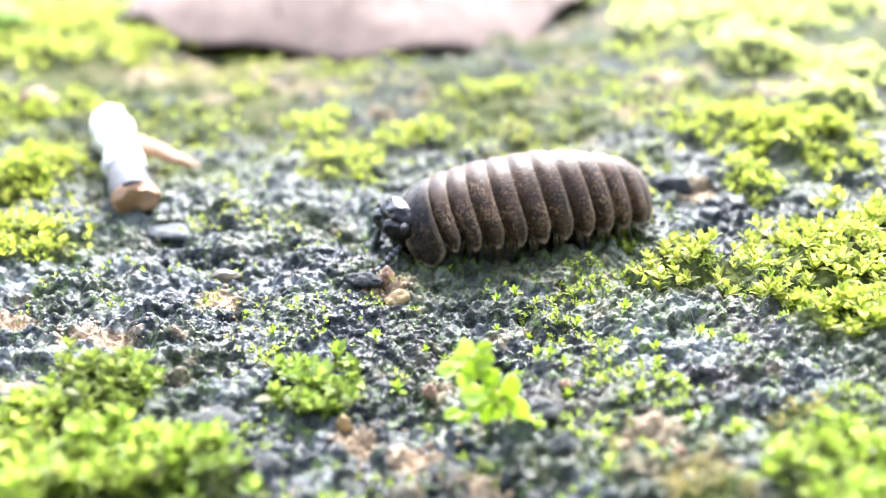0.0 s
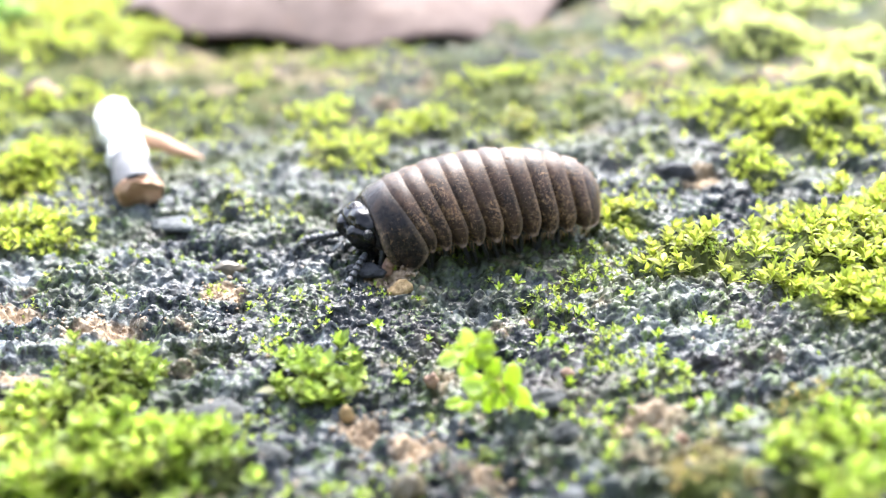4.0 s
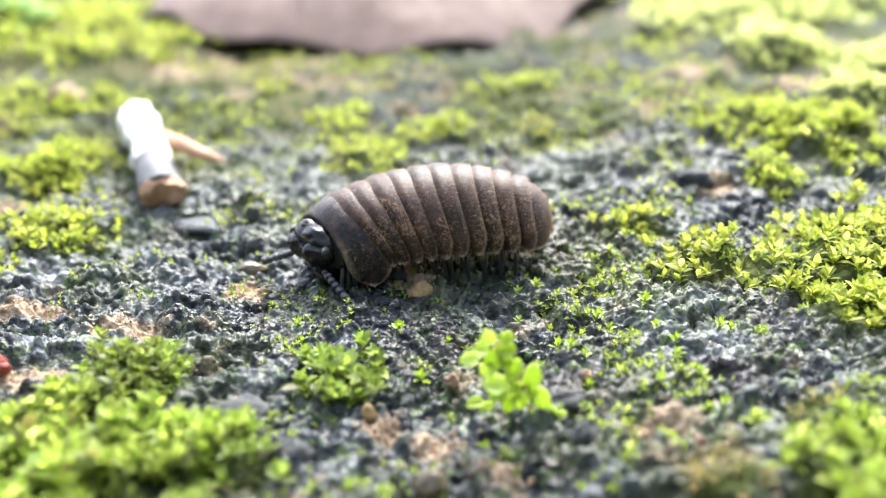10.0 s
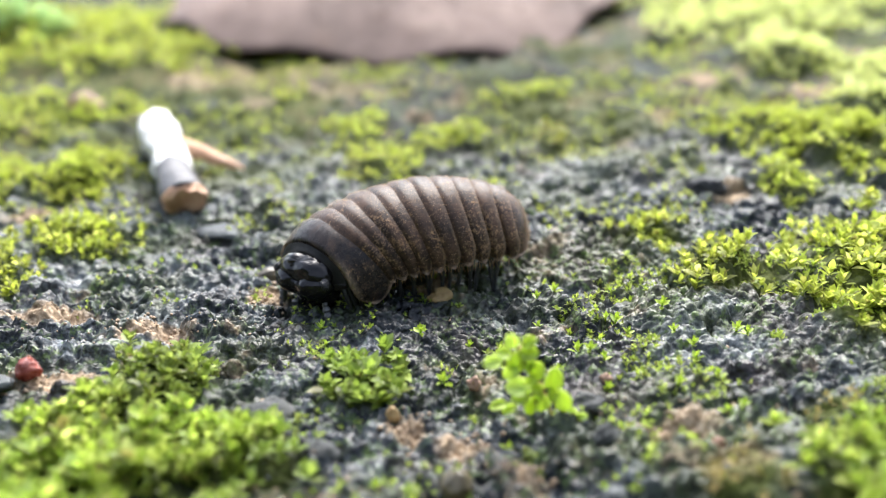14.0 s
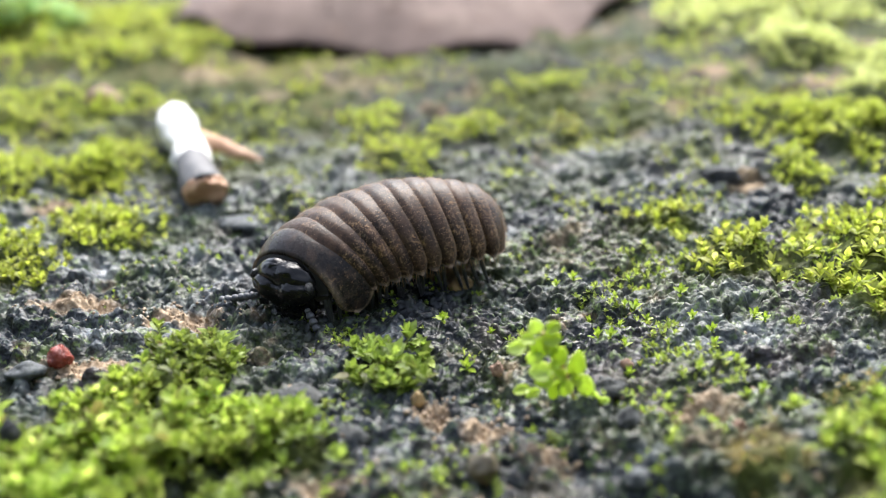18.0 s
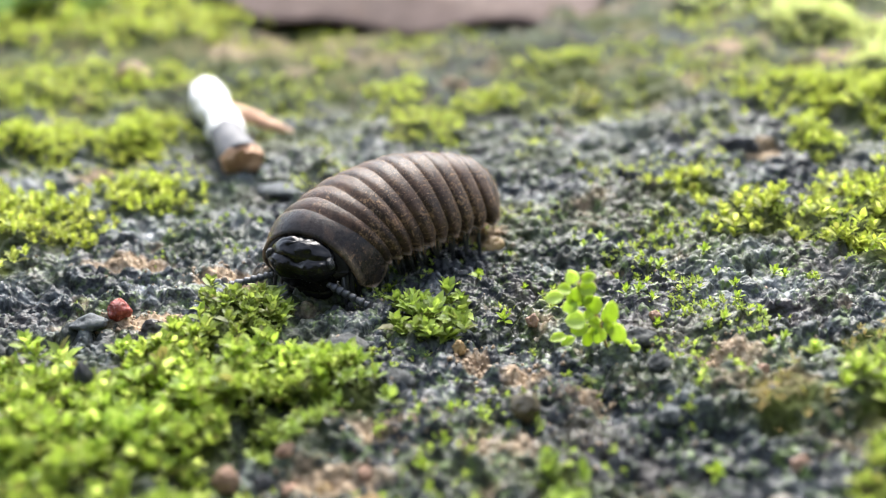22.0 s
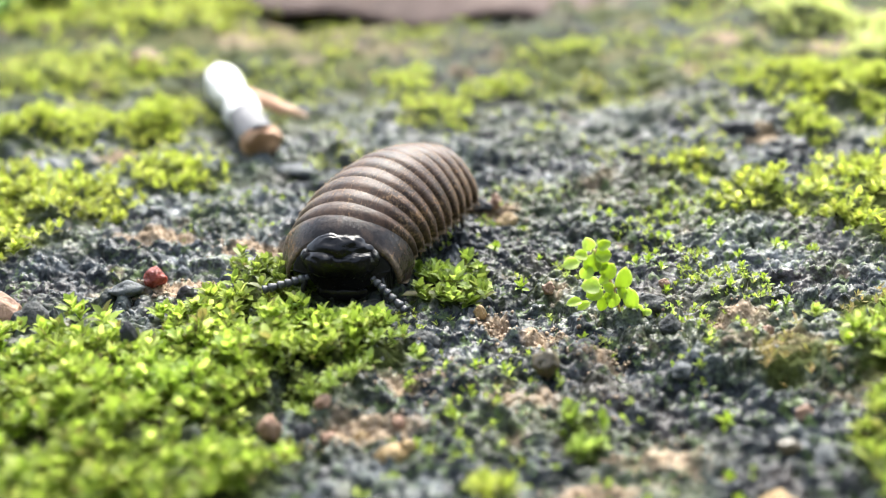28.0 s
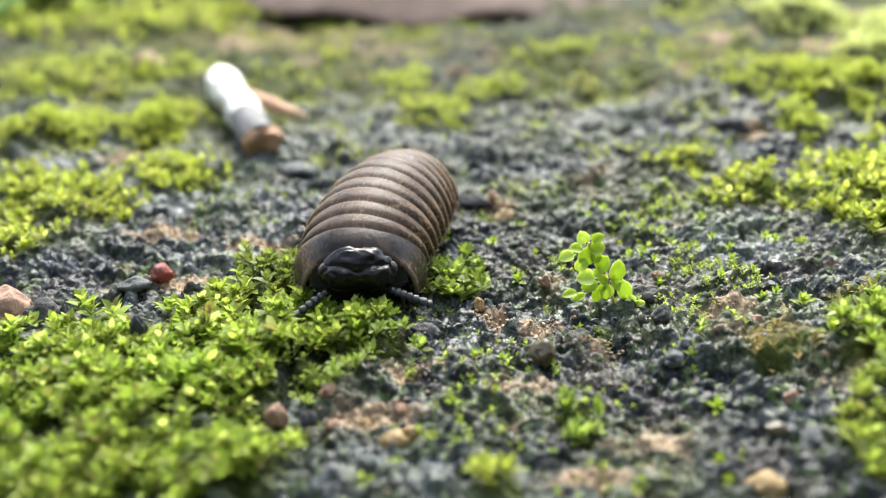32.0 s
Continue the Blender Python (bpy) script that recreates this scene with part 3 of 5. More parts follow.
def rosettes(rng, x, y, z, size, leaves, fine, broad=0.42, upright=0.5):
    """Corners and triangles of leafy shoots at the given places; size: each shoot's leaf length."""
    v, f = leaf_shape(fine)
    n = len(x)
    k = np.tile(np.arange(leaves), n)
    who = np.repeat(np.arange(n), leaves)
    inner = k / max(leaves - 1, 1)
    turn = k * 2.39996 + np.repeat(rng.uniform(0, 6.28, n), leaves) + rng.normal(0, 0.2, n * leaves)
    tilt = np.radians(30 + 46 * inner**1.1 * (0.5 + upright) + rng.normal(0, 10, n * leaves))
    length = size[who] * (1.0 - 0.25 * inner) * rng.uniform(0.8, 1.15, n * leaves)
    width = length * broad * rng.uniform(0.85, 1.15, n * leaves)
    curl = rng.uniform(-0.2, 0.4, n * leaves)[:, None]
    skew = rng.normal(0, 0.16, n * leaves)[:, None]
    lx = v[None, :, 0] * length[:, None]
    ly = v[None, :, 1] * width[:, None] + skew * (v[None, :, 0] ** 2) * length[:, None]
    lz = v[None, :, 2] * width[:, None] * 1.6 - curl * (v[None, :, 0] ** 2) * length[:, None]
    c, s = np.cos(tilt)[:, None], np.sin(tilt)[:, None]
    px, pz = lx * c - lz * s, lx * s + lz * c
    ct, st = np.cos(turn)[:, None], np.sin(turn)[:, None]
    qx, qy = px * ct - ly * st, px * st + ly * ct
    lean_x, lean_y = np.repeat(rng.normal(0, 0.22, n), leaves)[:, None], np.repeat(rng.normal(0, 0.22, n), leaves)[:, None]
    lift = (size[who] * 0.45 * inner)[:, None] + pz
    out = np.stack([qx + lean_x * lift + x[who][:, None], qy + lean_y * lift + y[who][:, None], lift + z[who][:, None]], -1)
    faces = f[None] + (np.arange(n * leaves) * len(v))[:, None, None]
    return out.reshape(-1, 3), faces.reshape(-1, 3)


def scatter(rng, ovals, spacing):
    """Places inside the ovals, about spacing apart, ragged at the rim."""
    xs, ys = [], []
    for cx, cy, rx, ry, _ in ovals:
        gx, gy = np.meshgrid(np.arange(cx - 1.15 * rx, cx + 1.15 * rx, spacing), np.arange(cy - 1.15 * ry, cy + 1.15 * ry, spacing))
        gx = gx.ravel() + rng.uniform(-0.6, 0.6, gx.size) * spacing
        gy = gy.ravel() + rng.uniform(-0.6, 0.6, gy.size) * spacing
        keep = oval(gx, gy, cx, cy, rx, ry) + 0.8 * fbm(gx, gy, 4.0, 71, 3) < 1.03
        xs.append(gx[keep]), ys.append(gy[keep])
    return np.concatenate(xs), np.concatenate(ys)


def moss_cushion(key, label, spacing, size, leaves, fine, material, broad=0.5, gaps=-0.28):
    rng = np.random.default_rng(sum(map(ord, key)))
    x, y = scatter(rng, CUSHIONS[key], spacing)
    keep = fbm(x, y, 3.2, 77, 2) > gaps
    x, y = x[keep], y[keep]
    z = ground(x, y) - 0.1 + rng.uniform(0, 0.6, len(x)) * size + 0.9 * size * np.clip(fbm(x, y, 4.5, 73, 3) * 2.0, -0.3, 1)
    v, f = rosettes(rng, x, y, z, rng.uniform(0.65, 1.4, len(x)) * size, leaves, fine, broad)
    ob = put("moss_cushion", mesh_arrays("moss_cushion", v, f), material)
    return tagged(ob, label, "moss", "moss cushions on the rock", "stuff")


def build_moss():
    near = "bright yellow-green leafy moss cushion on wet dark rock"
    moss_cushion("front_bank", "dense bright green moss bank growing over dark rock", 0.92, 1.5, 9, True, MOSS_BANK, 0.52, -0.24)
    moss_cushion("bank_foot", "low dark green moss at the foot of a brighter bank", 0.95, 1.0, 8, True, MOSS_GREEN, 0.52, -0.15)
    # the darker leaf colours carry the shade of the animal's head
    moss_cushion("round_tuft", near, 0.9, 1.2, 9, True, MOSS_GREEN, 0.52)
    moss_cushion("leafy_tuft", "loose tuft of broad-leaved bright green moss", 1.1, 1.5, 9, True, MOSS_GREEN, 0.56)
    moss_cushion("pale_tuft", "small tuft of fresh green moss", 1.1, 1.4, 8, True, MOSS_GREEN, 0.5)
    moss_cushion("corner_tuft", "small tuft of yellow-green moss", 1.1, 1.4, 8, True, MOSS, 0.5)
    moss_cushion("side_bank", "thick yellow-green moss bank on dark rock", 1.05, 1.35, 9, True, MOSS_BANK)
    moss_cushion("sparse_verge", "thin olive and reddish moss on bare soil", 1.35, 1.0, 5, True, MOSS_RED, 0.34, -0.1)
    moss_cushion("small_cushion", near, 1.35, 1.3, 9, True, MOSS, gaps=-0.15)
    moss_cushion("low_carpet", "low open carpet of yellow-green moss shoots", 1.5, 1.3, 8, True, MOSS, gaps=-0.1)
    moss_cushion("thick_carpet", near, 1.2, 1.4, 8, True, MOSS, gaps=-0.24)
    moss_cushion("mound", "rounded mound of bright green moss", 0.95, 1.05, 8, False, MOSS)
    moss_cushion("edge_mound", "rounded mound of bright green moss", 1.2, 1.2, 7, False, MOSS_HAZED)
    moss_cushion("far_mound", "tall rounded mound of bright green moss", 1.3, 1.35, 7, False, MOSS_HAZED)
    moss_cushion("middle_cushion", "uneven cushion of bright green moss", 1.25, 1.1, 8, False, MOSS)
    moss_cushion("dot_cushion", "small round cushion of olive-green moss", 1.3, 1.3, 8, False, MOSS_OLIVE)
    moss_cushion("left_ridge", "long ridge of bright green moss above bare soil", 1.0, 1.1, 8, False, MOSS)
    moss_cushion("left_carpet", "patchy carpet of yellow-green moss on dark rock", 1.05, 1.1, 8, True, MOSS)
    moss_cushion("left_corner", "patchy tuft of green moss on dark rock", 1.5, 1.3, 8, True, MOSS)
    moss_cushion("left_field", "thin carpet of olive-green moss", 1.6, 1.2, 7, False, MOSS)
    moss_cushion("far_left_field", "wide field of yellow-green moss", 2.3, 2.2, 7, False, MOSS)
    moss_cushion("far_right_field", "wide field of yellow-green moss, bright haze in its colour", 2.3, 2.2, 7, False, MOSS_HAZED)
    moss_cushion("mint_patch", "soft mint-green leafy plants in far moss", 2.6, 3.4, 7, False, MOSS_MINT, 0.6)
    moss_cushion("stray_cushion", "small flat cushion of yellow-green moss", 1.3, 1.1, 7, False, MOSS)
    moss_cushion("low_streak", "low streak of green moss below a dead leaf", 1.4, 1.1, 7, False, MOSS)


build_moss()


# ---- small shoots, grit and pebbles ----
PALE_STONE = plain_material("pale_grit", (0.16, 0.10, 0.055), (0.42, 0.32, 0.21), 500.0, 0.65)
GREY_STONE = plain_material("grey_stone", (0.035, 0.040, 0.043), (0.15, 0.16, 0.155), 600.0, 0.6, 0.8, 0.0005, 0.3)
DARK_STONE = plain_material("dark_stone", (0.010, 0.011, 0.013), (0.045, 0.046, 0.05), 600.0, 0.6, 0.9, 0.0006, 0.35)
RED_STONE = plain_material("red_brown_stone", (0.15, 0.018, 0.010), (0.36, 0.06, 0.03), 900.0, 0.2, 0.9, 0.0004)
DULL_STONE = plain_material("dull_stone", (0.03, 0.034, 0.035), (0.13, 0.13, 0.12), 500.0, 0.75, 1.0, 0.0008, 0.3)
PINK_STONE = plain_material("pinkish_stone", (0.17, 0.085, 0.05), (0.40, 0.25, 0.16), 800.0, 0.55, 0.8, 0.0004)
YELLOW_STONE = plain_material("ochre_stone", (0.20, 0.12, 0.04), (0.42, 0.29, 0.12), 800.0, 0.5, 0.8, 0.0004)
OLIVE_STONE = plain_material("olive_stone", (0.035, 0.028, 0.012), (0.10, 0.075, 0.035), 600.0, 0.4)


def shoots(name, label, seed, x0, x1, y0, y1, count, patch, cut, size, leaves, fine):
    """Tiny moss shoots strewn in drifts over a stretch of the rock."""
    rng = np.random.default_rng(seed)
    x, y = rng.uniform(x0, x1, count), rng.uniform(y0, y1, count)
    # few on the bare middle, thinned to keep the body's painted shade dark
    keep = (fbm(x, y, patch, seed, 3) > cut) & ((oval(x, y, 8.0, -11.5, 11.0, 5.0) > 1) | (rng.random(count) < 0.15))
    x, y = x[keep], y[keep]
    v, f = rosettes(rng, x, y, ground(x, y) - 0.05, rng.uniform(0.5, 1.3, len(x)) * size, leaves, fine, 0.45)
    return tagged(put(name, mesh_arrays(name, v, f), MOSS_BANK if fine else MOSS), label, "moss", kind="stuff")


def build_shoots():
    text = "scattered tiny green moss shoots on wet dark rock"
    shoots("moss_shoots", text, 101, 4, 48, -46, -8, 2600, 5.0, 0.07, 0.62, 6, True)
    shoots("moss_shoots", text, 102, -46, 10, -30, 4, 900, 5.0, 0.2, 0.55, 6, True)
    shoots("moss_shoots", text, 103, -20, 22, -68, -36, 700, 5.0, 0.06, 0.65, 6, True)
    shoots("moss_shoots", text, 104, -70, 80, 4, 50, 4200, 8.0, 0.1, 0.7, 6, False)
    shoots("moss_shoots", text, 105, -95, 90, 50, 112, 4200, 12.0, 0.1, 0.95, 6, False)


build_shoots()


def build_grit():
    """Sand grains and crumbs: low lumps of a few faces each, in two colours of stuff."""
    for seed, material, count, size, label in ((201, GREY_STONE, 700, 0.15, "grey grit strewn over wet rock"), (202, PALE_STONE, 1900, 0.13, "pale tan grit strewn over wet rock")):
        rng = np.random.default_rng(seed)
        x, y = rng.uniform(-52, 46, count), rng.uniform(-70, 14, count)
        if material is PALE_STONE:
            sel = rng.integers(0, 16, count)
            own = np.array([SOIL[k][:4] for k in (0, 1, 2, 3, 4, 5, 6, 14, 15, 16, 17, 18, 19, 20, 20, 22)])[sel]
            near = rng.random(count) < 0.85
            x = np.where(near, own[:, 0] + rng.normal(0, 0.6, count) * own[:, 2], x)
            y = np.where(near, own[:, 1] + rng.normal(0, 0.6, count) * own[:, 3], y)
        base = np.array([(1, 0, 0), (-0.5, 0.87, 0), (-0.5, -0.87, 0), (0.5, 0.6, 0.7), (-0.9, 0.1, 0.7), (0.4, -0.7, 0.75), (0, 0, 1.15), (0, 0, -0.5)])
        tri = np.array([(0, 3, 5), (1, 3, 0), (1, 4, 3), (2, 4, 1), (2, 5, 4), (0, 5, 2), (3, 6, 5), (4, 6, 3), (5, 6, 4), (7, 1, 0), (7, 2, 1), (7, 0, 2)])
        r = size * rng.lognormal(0, 0.4, count)
        turn = rng.uniform(0, 6.28, count)[:, None]
        b = base[None] * (r[:, None, None] * rng.uniform(0.7, 1.3, (count, 8, 3)))
        px, py = b[..., 0] * np.cos(turn) - b[..., 1] * np.sin(turn), b[..., 0] * np.sin(turn) + b[..., 1] * np.cos(turn)
        v = np.stack([px + x[:, None], py + y[:, None], b[..., 2] + (ground(x, y) + 0.1 * r)[:, None]], -1).reshape(-1, 3)
        f = (tri[None] + (np.arange(count) * 8)[:, None, None]).reshape(-1, 3)
        tagged(put("grit", mesh_arrays("grit", v, f), material), label, "grit", kind="stuff")


build_grit()


def pebble(x, y, rx, ry, rz, turn, material, label, sink=0.35, seed=0):
    bm = bmesh.new()
    bmesh.ops.create_icosphere(bm, subdivisions=4, radius=1.0)
    for v in bm.verts:
        p = v.co.copy()
        n = noise.noise(p * 1.3 + Vector((seed * 3.7, 0, 0))) * 0.34 + noise.noise(p * 3.1 + Vector((0, seed * 2.3, 0))) * 0.13 + noise.noise(p * 8.0) * 0.04
        p *= 1 + n
        # worn facets
        for d in (Vector((0.8, 0.3, 0.5)), Vector((-0.5, 0.6, 0.6)), Vector((0.1, -0.9, 0.4))):
            over = p.dot(d.normalized()) - 0.82
            if over > 0:
                p -= d.normalized() * over * 0.7
        v.co = Vector((p.x * rx, p.y * ry, p.z * rz)) * MM
    me = bpy.data.meshes.new("pebble")
    for f in bm.faces:
        f.smooth = True
    bm.to_mesh(me)
    bm.free()
    ob = put("pebble", me, material)
    ob.matrix_world = pose(x * MM, y * MM, (float(ground(x, y)) + rz * (1 - 2 * sink)) * MM, 0, 0, turn)
    return tagged(ob, label, "pebble", "pebbles on the rock")


def build_pebbles():
    pebble(-0.5, -14.1, 1.6, 1.2, 1.35, 20, YELLOW_STONE, "translucent ochre pebble lying on wet dark rock", seed=1)
    pebble(-1.9, -10.8, 0.95, 0.85, 1.2, 60, PINK_STONE, "small red-brown pebble beside an ochre one", seed=2)
    pebble(-4.2, -11.2, 2.2, 1.2, 0.8, -20, DARK_STONE, "flat black pebble sunk in wet crust", seed=3)
    pebble(-39.8, -31.4, 1.2, 1.05, 1.15, 10, RED_STONE, "wet dark red pebble on pale soil", 0.2, 4)
    pebble(-54.4, -38.0, 2.6, 2.2, 2.4, 40, PINK_STONE, "rough pinkish stone beside a moss bank", 0.3, 5)
    pebble(-50.4, -38.6, 2.0, 1.5, 1.7, 0, DULL_STONE, "rough grey stone beside a pinkish one", 0.3, 6)
    pebble(-23.3, -57.2, 0.95, 0.8, 1.2, 15, PINK_STONE, "small upright pinkish pebble at a moss edge", 0.25, 7)
    pebble(0.8, -48.9, 1.5, 1.2, 1.2, 80, OLIVE_STONE, "olive-brown pebble half sunk in crust", 0.3, 8)
    pebble(21.4, -57.4, 0.75, 0.65, 0.7, 0, PINK_STONE, "pale pink pebble on dark crust", 0.3, 9)
    pebble(13.2, -43.2, 1.1, 0.9, 1.0, 30, DULL_STONE, "dull brownish pebble above a small moss shoot", 0.35, 10)
    pebble(-12.8, -60.8, 1.3, 1.0, 0.8, 0, YELLOW_STONE, "flat yellow pebble on grey crust", 0.4, 11)
    pebble(16.1, -67.6, 1.7, 1.3, 1.2, 0, YELLOW_STONE, "large ochre pebble on dark crust", 0.35, 12)
    pebble(12.6, -36.8, 2.0, 1.3, 1.0, 12, DULL_STONE, "grey-brown lump of stone beside a seedling", 0.45, 13)
    pebble(22.4, -44.3, 0.6, 0.5, 0.6, 0, PINK_STONE, "tiny red pebble among olive moss", 0.2, 14)
    pebble(-4.9, -37.6, 0.7, 0.6, 0.8, 0, YELLOW_STONE, "tiny orange pebble beside a moss tuft", 0.2, 15)
    pebble(-37.9, -46.6, 0.8, 0.7, 1.1, 0, DARK_STONE, "dark crumb of crust standing in the moss", -0.55, 16)
    pebble(-29.5, 5.0, 3.4, 2.2, 0.8, -10, GREY_STONE, "flat grey stone flake near a broken twig", 0.3, 17)
    pebble(-20.8, -7.0, 2.0, 1.3, 1.0, 20, OLIVE_STONE, "brown crumb of bark on wet rock", 0.35, 18)
    pebble(-10.5, -43.6, 1.6, 1.2, 1.1, 0, DULL_STONE, "pale grey lump in front of a moss tuft", 0.35, 19)
    pebble(-16.6, -36.6, 3.0, 1.9, 1.2, 15, DULL_STONE, "rough grey-brown crumb of crust between moss tufts", 0.5, 24)
    pebble(-18.2, -57.6, 0.8, 0.7, 0.6, 0, PINK_STONE, "small tan pebble on bare soil", 0.3, 21)
    pebble(-42.2, -33.6, 1.7, 1.2, 0.8, 25, GREY_STONE, "pale blue-grey stone beside a dark red pebble", 0.35, 25)
    pebble(-44.6, -30.6, 0.8, 0.7, 0.7, 0, YELLOW_STONE, "small yellow pebble on pale soil", 0.3, 26)
    pebble(-20.6, -57.0, 0.9, 0.8, 0.9, 30, DARK_STONE, "small black pebble beside a tan one", 0.25, 27)
    pebble(-15.6, -57.8, 0.6, 0.5, 0.5, 10, YELLOW_STONE, "tiny tan pebble on bare soil", 0.3, 28)
    pebble(-12.4, -56.4, 0.7, 0.6, 0.5, 70, PINK_STONE, "tiny orange-tan pebble on bare soil", 0.3, 29)
    pebble(-19.0, -54.4, 0.9, 0.7, 0.6, 50, PINK_STONE, "dull red-brown chip at a moss edge", 0.3, 30)
    pebble(-11.6, -60.2, 0.7, 0.6, 0.6, 20, YELLOW_STONE, "pale yellow pebble on grey crust", 0.35, 31)
    pebble(12.8, -50.4, 1.1, 0.9, 0.8, 40, GREY_STONE, "rounded grey stone on wet crust", 0.35, 32)
    pebble(18.6, -62.0, 1.0, 0.7, 0.6, 0, OLIVE_STONE, "dark brown chip in a wet hollow", 0.35, 33)
    pebble(21.2, -63.0, 1.2, 1.0, 0.9, 60, GREY_STONE, "grey stone beside a wet hollow", 0.35, 34)
    pebble(14.8, -33.6, 0.6, 0.5, 0.5, 0, PINK_STONE, "tiny pinkish pebble on black crust", 0.3, 35)
    pebble(2.6, -33.4, 0.7, 0.6, 0.7, 0, PINK_STONE, "tiny pinkish pebble beside a seedling", 0.3, 36)
    pebble(-68.0, 66.0, 3.4, 2.6, 2.2, 0, PINK_STONE, "dull reddish stone in far moss", 0.3, 22)
    pebble(36.0, 14.0, 3.0, 1.6, 1.6, 0, DARK_STONE, "dark brown stone flake above pale soil", 0.3, 23)


build_pebbles()

# single moss sprigs on the bare rock (x, y)
SPRIGS = [(-2.6, -24.4), (2.3, -25.6), (-0.2, -32.3), (10.1, -15.3), (12.0, -15.3), (12.9, -22.3), (16.6, -21.7), (20.1, -16.4), (18.2, -15.4), (21.0, -25.8), (15.4, -26.0), (13.9, -29.3),
          (13.1, -26.8), (15.2, -30.1), (9.6, -21.3), (18.5, -24.1), (10.8, -31.0), (20.8, -36.4), (14.8, -34.5), (-7.8, -21.7), (5.1, -42.2), (-13.2, -21.4), (-12.4, -24.3), (23.9, -30.6)]
MORE_SPRIGS = [(24.1, -32.6), (25.1, -31.7), (24.7, -35.2), (24.2, -28.1), (30.1, -26.0), (29.3, -24.8), (22.5, -21.2), (24.2, -39.8), (25.8, -39.4), (22.8, -25.9), (12.3, -48.4), (15.3, -56.6),
               (13.6, -63.8), (13.6, -66.3), (-5.7, -47.9), (-3.0, -48.5), (-6.3, -52.0), (-8.0, -56.2), (-3.9, -54.5), (-4.6, -28.7), (-2.7, -23.4), (-10.9, -59.9), (2.2, -54.2), (17.5, -22.4)]


def build_sprigs():
    v, f = leaf_shape(True)
    me = mesh_arrays("leaf", v * np.array([1.0, 0.48, 0.8]), f)
    protos = []
    for k, (leaves, size) in enumerate(((8, 1.05), (7, 0.9), (9, 1.25))):
        sprig = new("moss_sprig")
        tagged(sprig, "single star-shaped green moss sprig on wet dark rock", "moss sprig", "moss sprigs on the bare rock")
        for j in range(leaves):
            inner = j / (leaves - 1)
            leaf = put("leaf", me, SPROUT_MOSS, sprig)
            long = size * (1 - 0.3 * inner)
            leaf.matrix_basis = pose(0, 0, 0.5 * size * inner * MM, 0, -(14 + 58 * inner), math.degrees(j * 2.39996) + 20 * k) @ Matrix.Diagonal((long, long, long, 1))
        part("stem", tube([(0, 0, -0.5), (0.03, 0, 0.3), (0, 0, 0.6 * size)], [0.14, 0.11, 0.06], 6), SPROUT_MOSS, sprig)
        protos.append(sprig)
    rnd = random.Random(4)
    for k, (x, y) in enumerate(SPRIGS + MORE_SPRIGS):
        m = pose(x * MM, y * MM, (float(ground(x, y)) - 0.05) * MM, rnd.uniform(-14, 14), rnd.uniform(-14, 14), rnd.uniform(0, 360))
        if k < 3:
            protos[k].matrix_basis = m
        else:
            copy_thing(protos[rnd.choice((0, 1, 1, 2))], m)


SPROUT_MOSS = leaf_material("sprig_leaf", [(0.0, (0.20, 0.32, 0.012)), (0.5, (0.30, 0.42, 0.016)), (1.0, (0.40, 0.50, 0.05))], 0.45, 0.42, False)
build_sprigs()


# ---- the seedling ----
def oval_leaf(long, wide):
    """A rounded seedling leaf along +x, slightly cupped, with a short stalk."""
    n, m = 9, 7
    t, u = np.meshgrid(np.linspace(0, 1, n), np.linspace(-1, 1, m), indexing="ij")
    w = np.where(t < 0.14, 0.10, np.sin(np.clip((t - 0.10) / 0.90, 0, 1) * math.pi) ** 0.5 + 0.02)
    x, y = t * long, u * w * wide / 2
    z = 0.22 * wide * (u * w) ** 2 - 0.22 * long * t**2 + 0.03 * np.abs(u) * w
    top = np.stack([x, y, z], -1).reshape(-1, 3)
    v = np.concatenate([top, top - np.array([0, 0, 0.09])])
    f = grid_faces(n, m)
    return mesh_arrays("leaf", v, np.concatenate([f, f[:, ::-1] + n * m]))


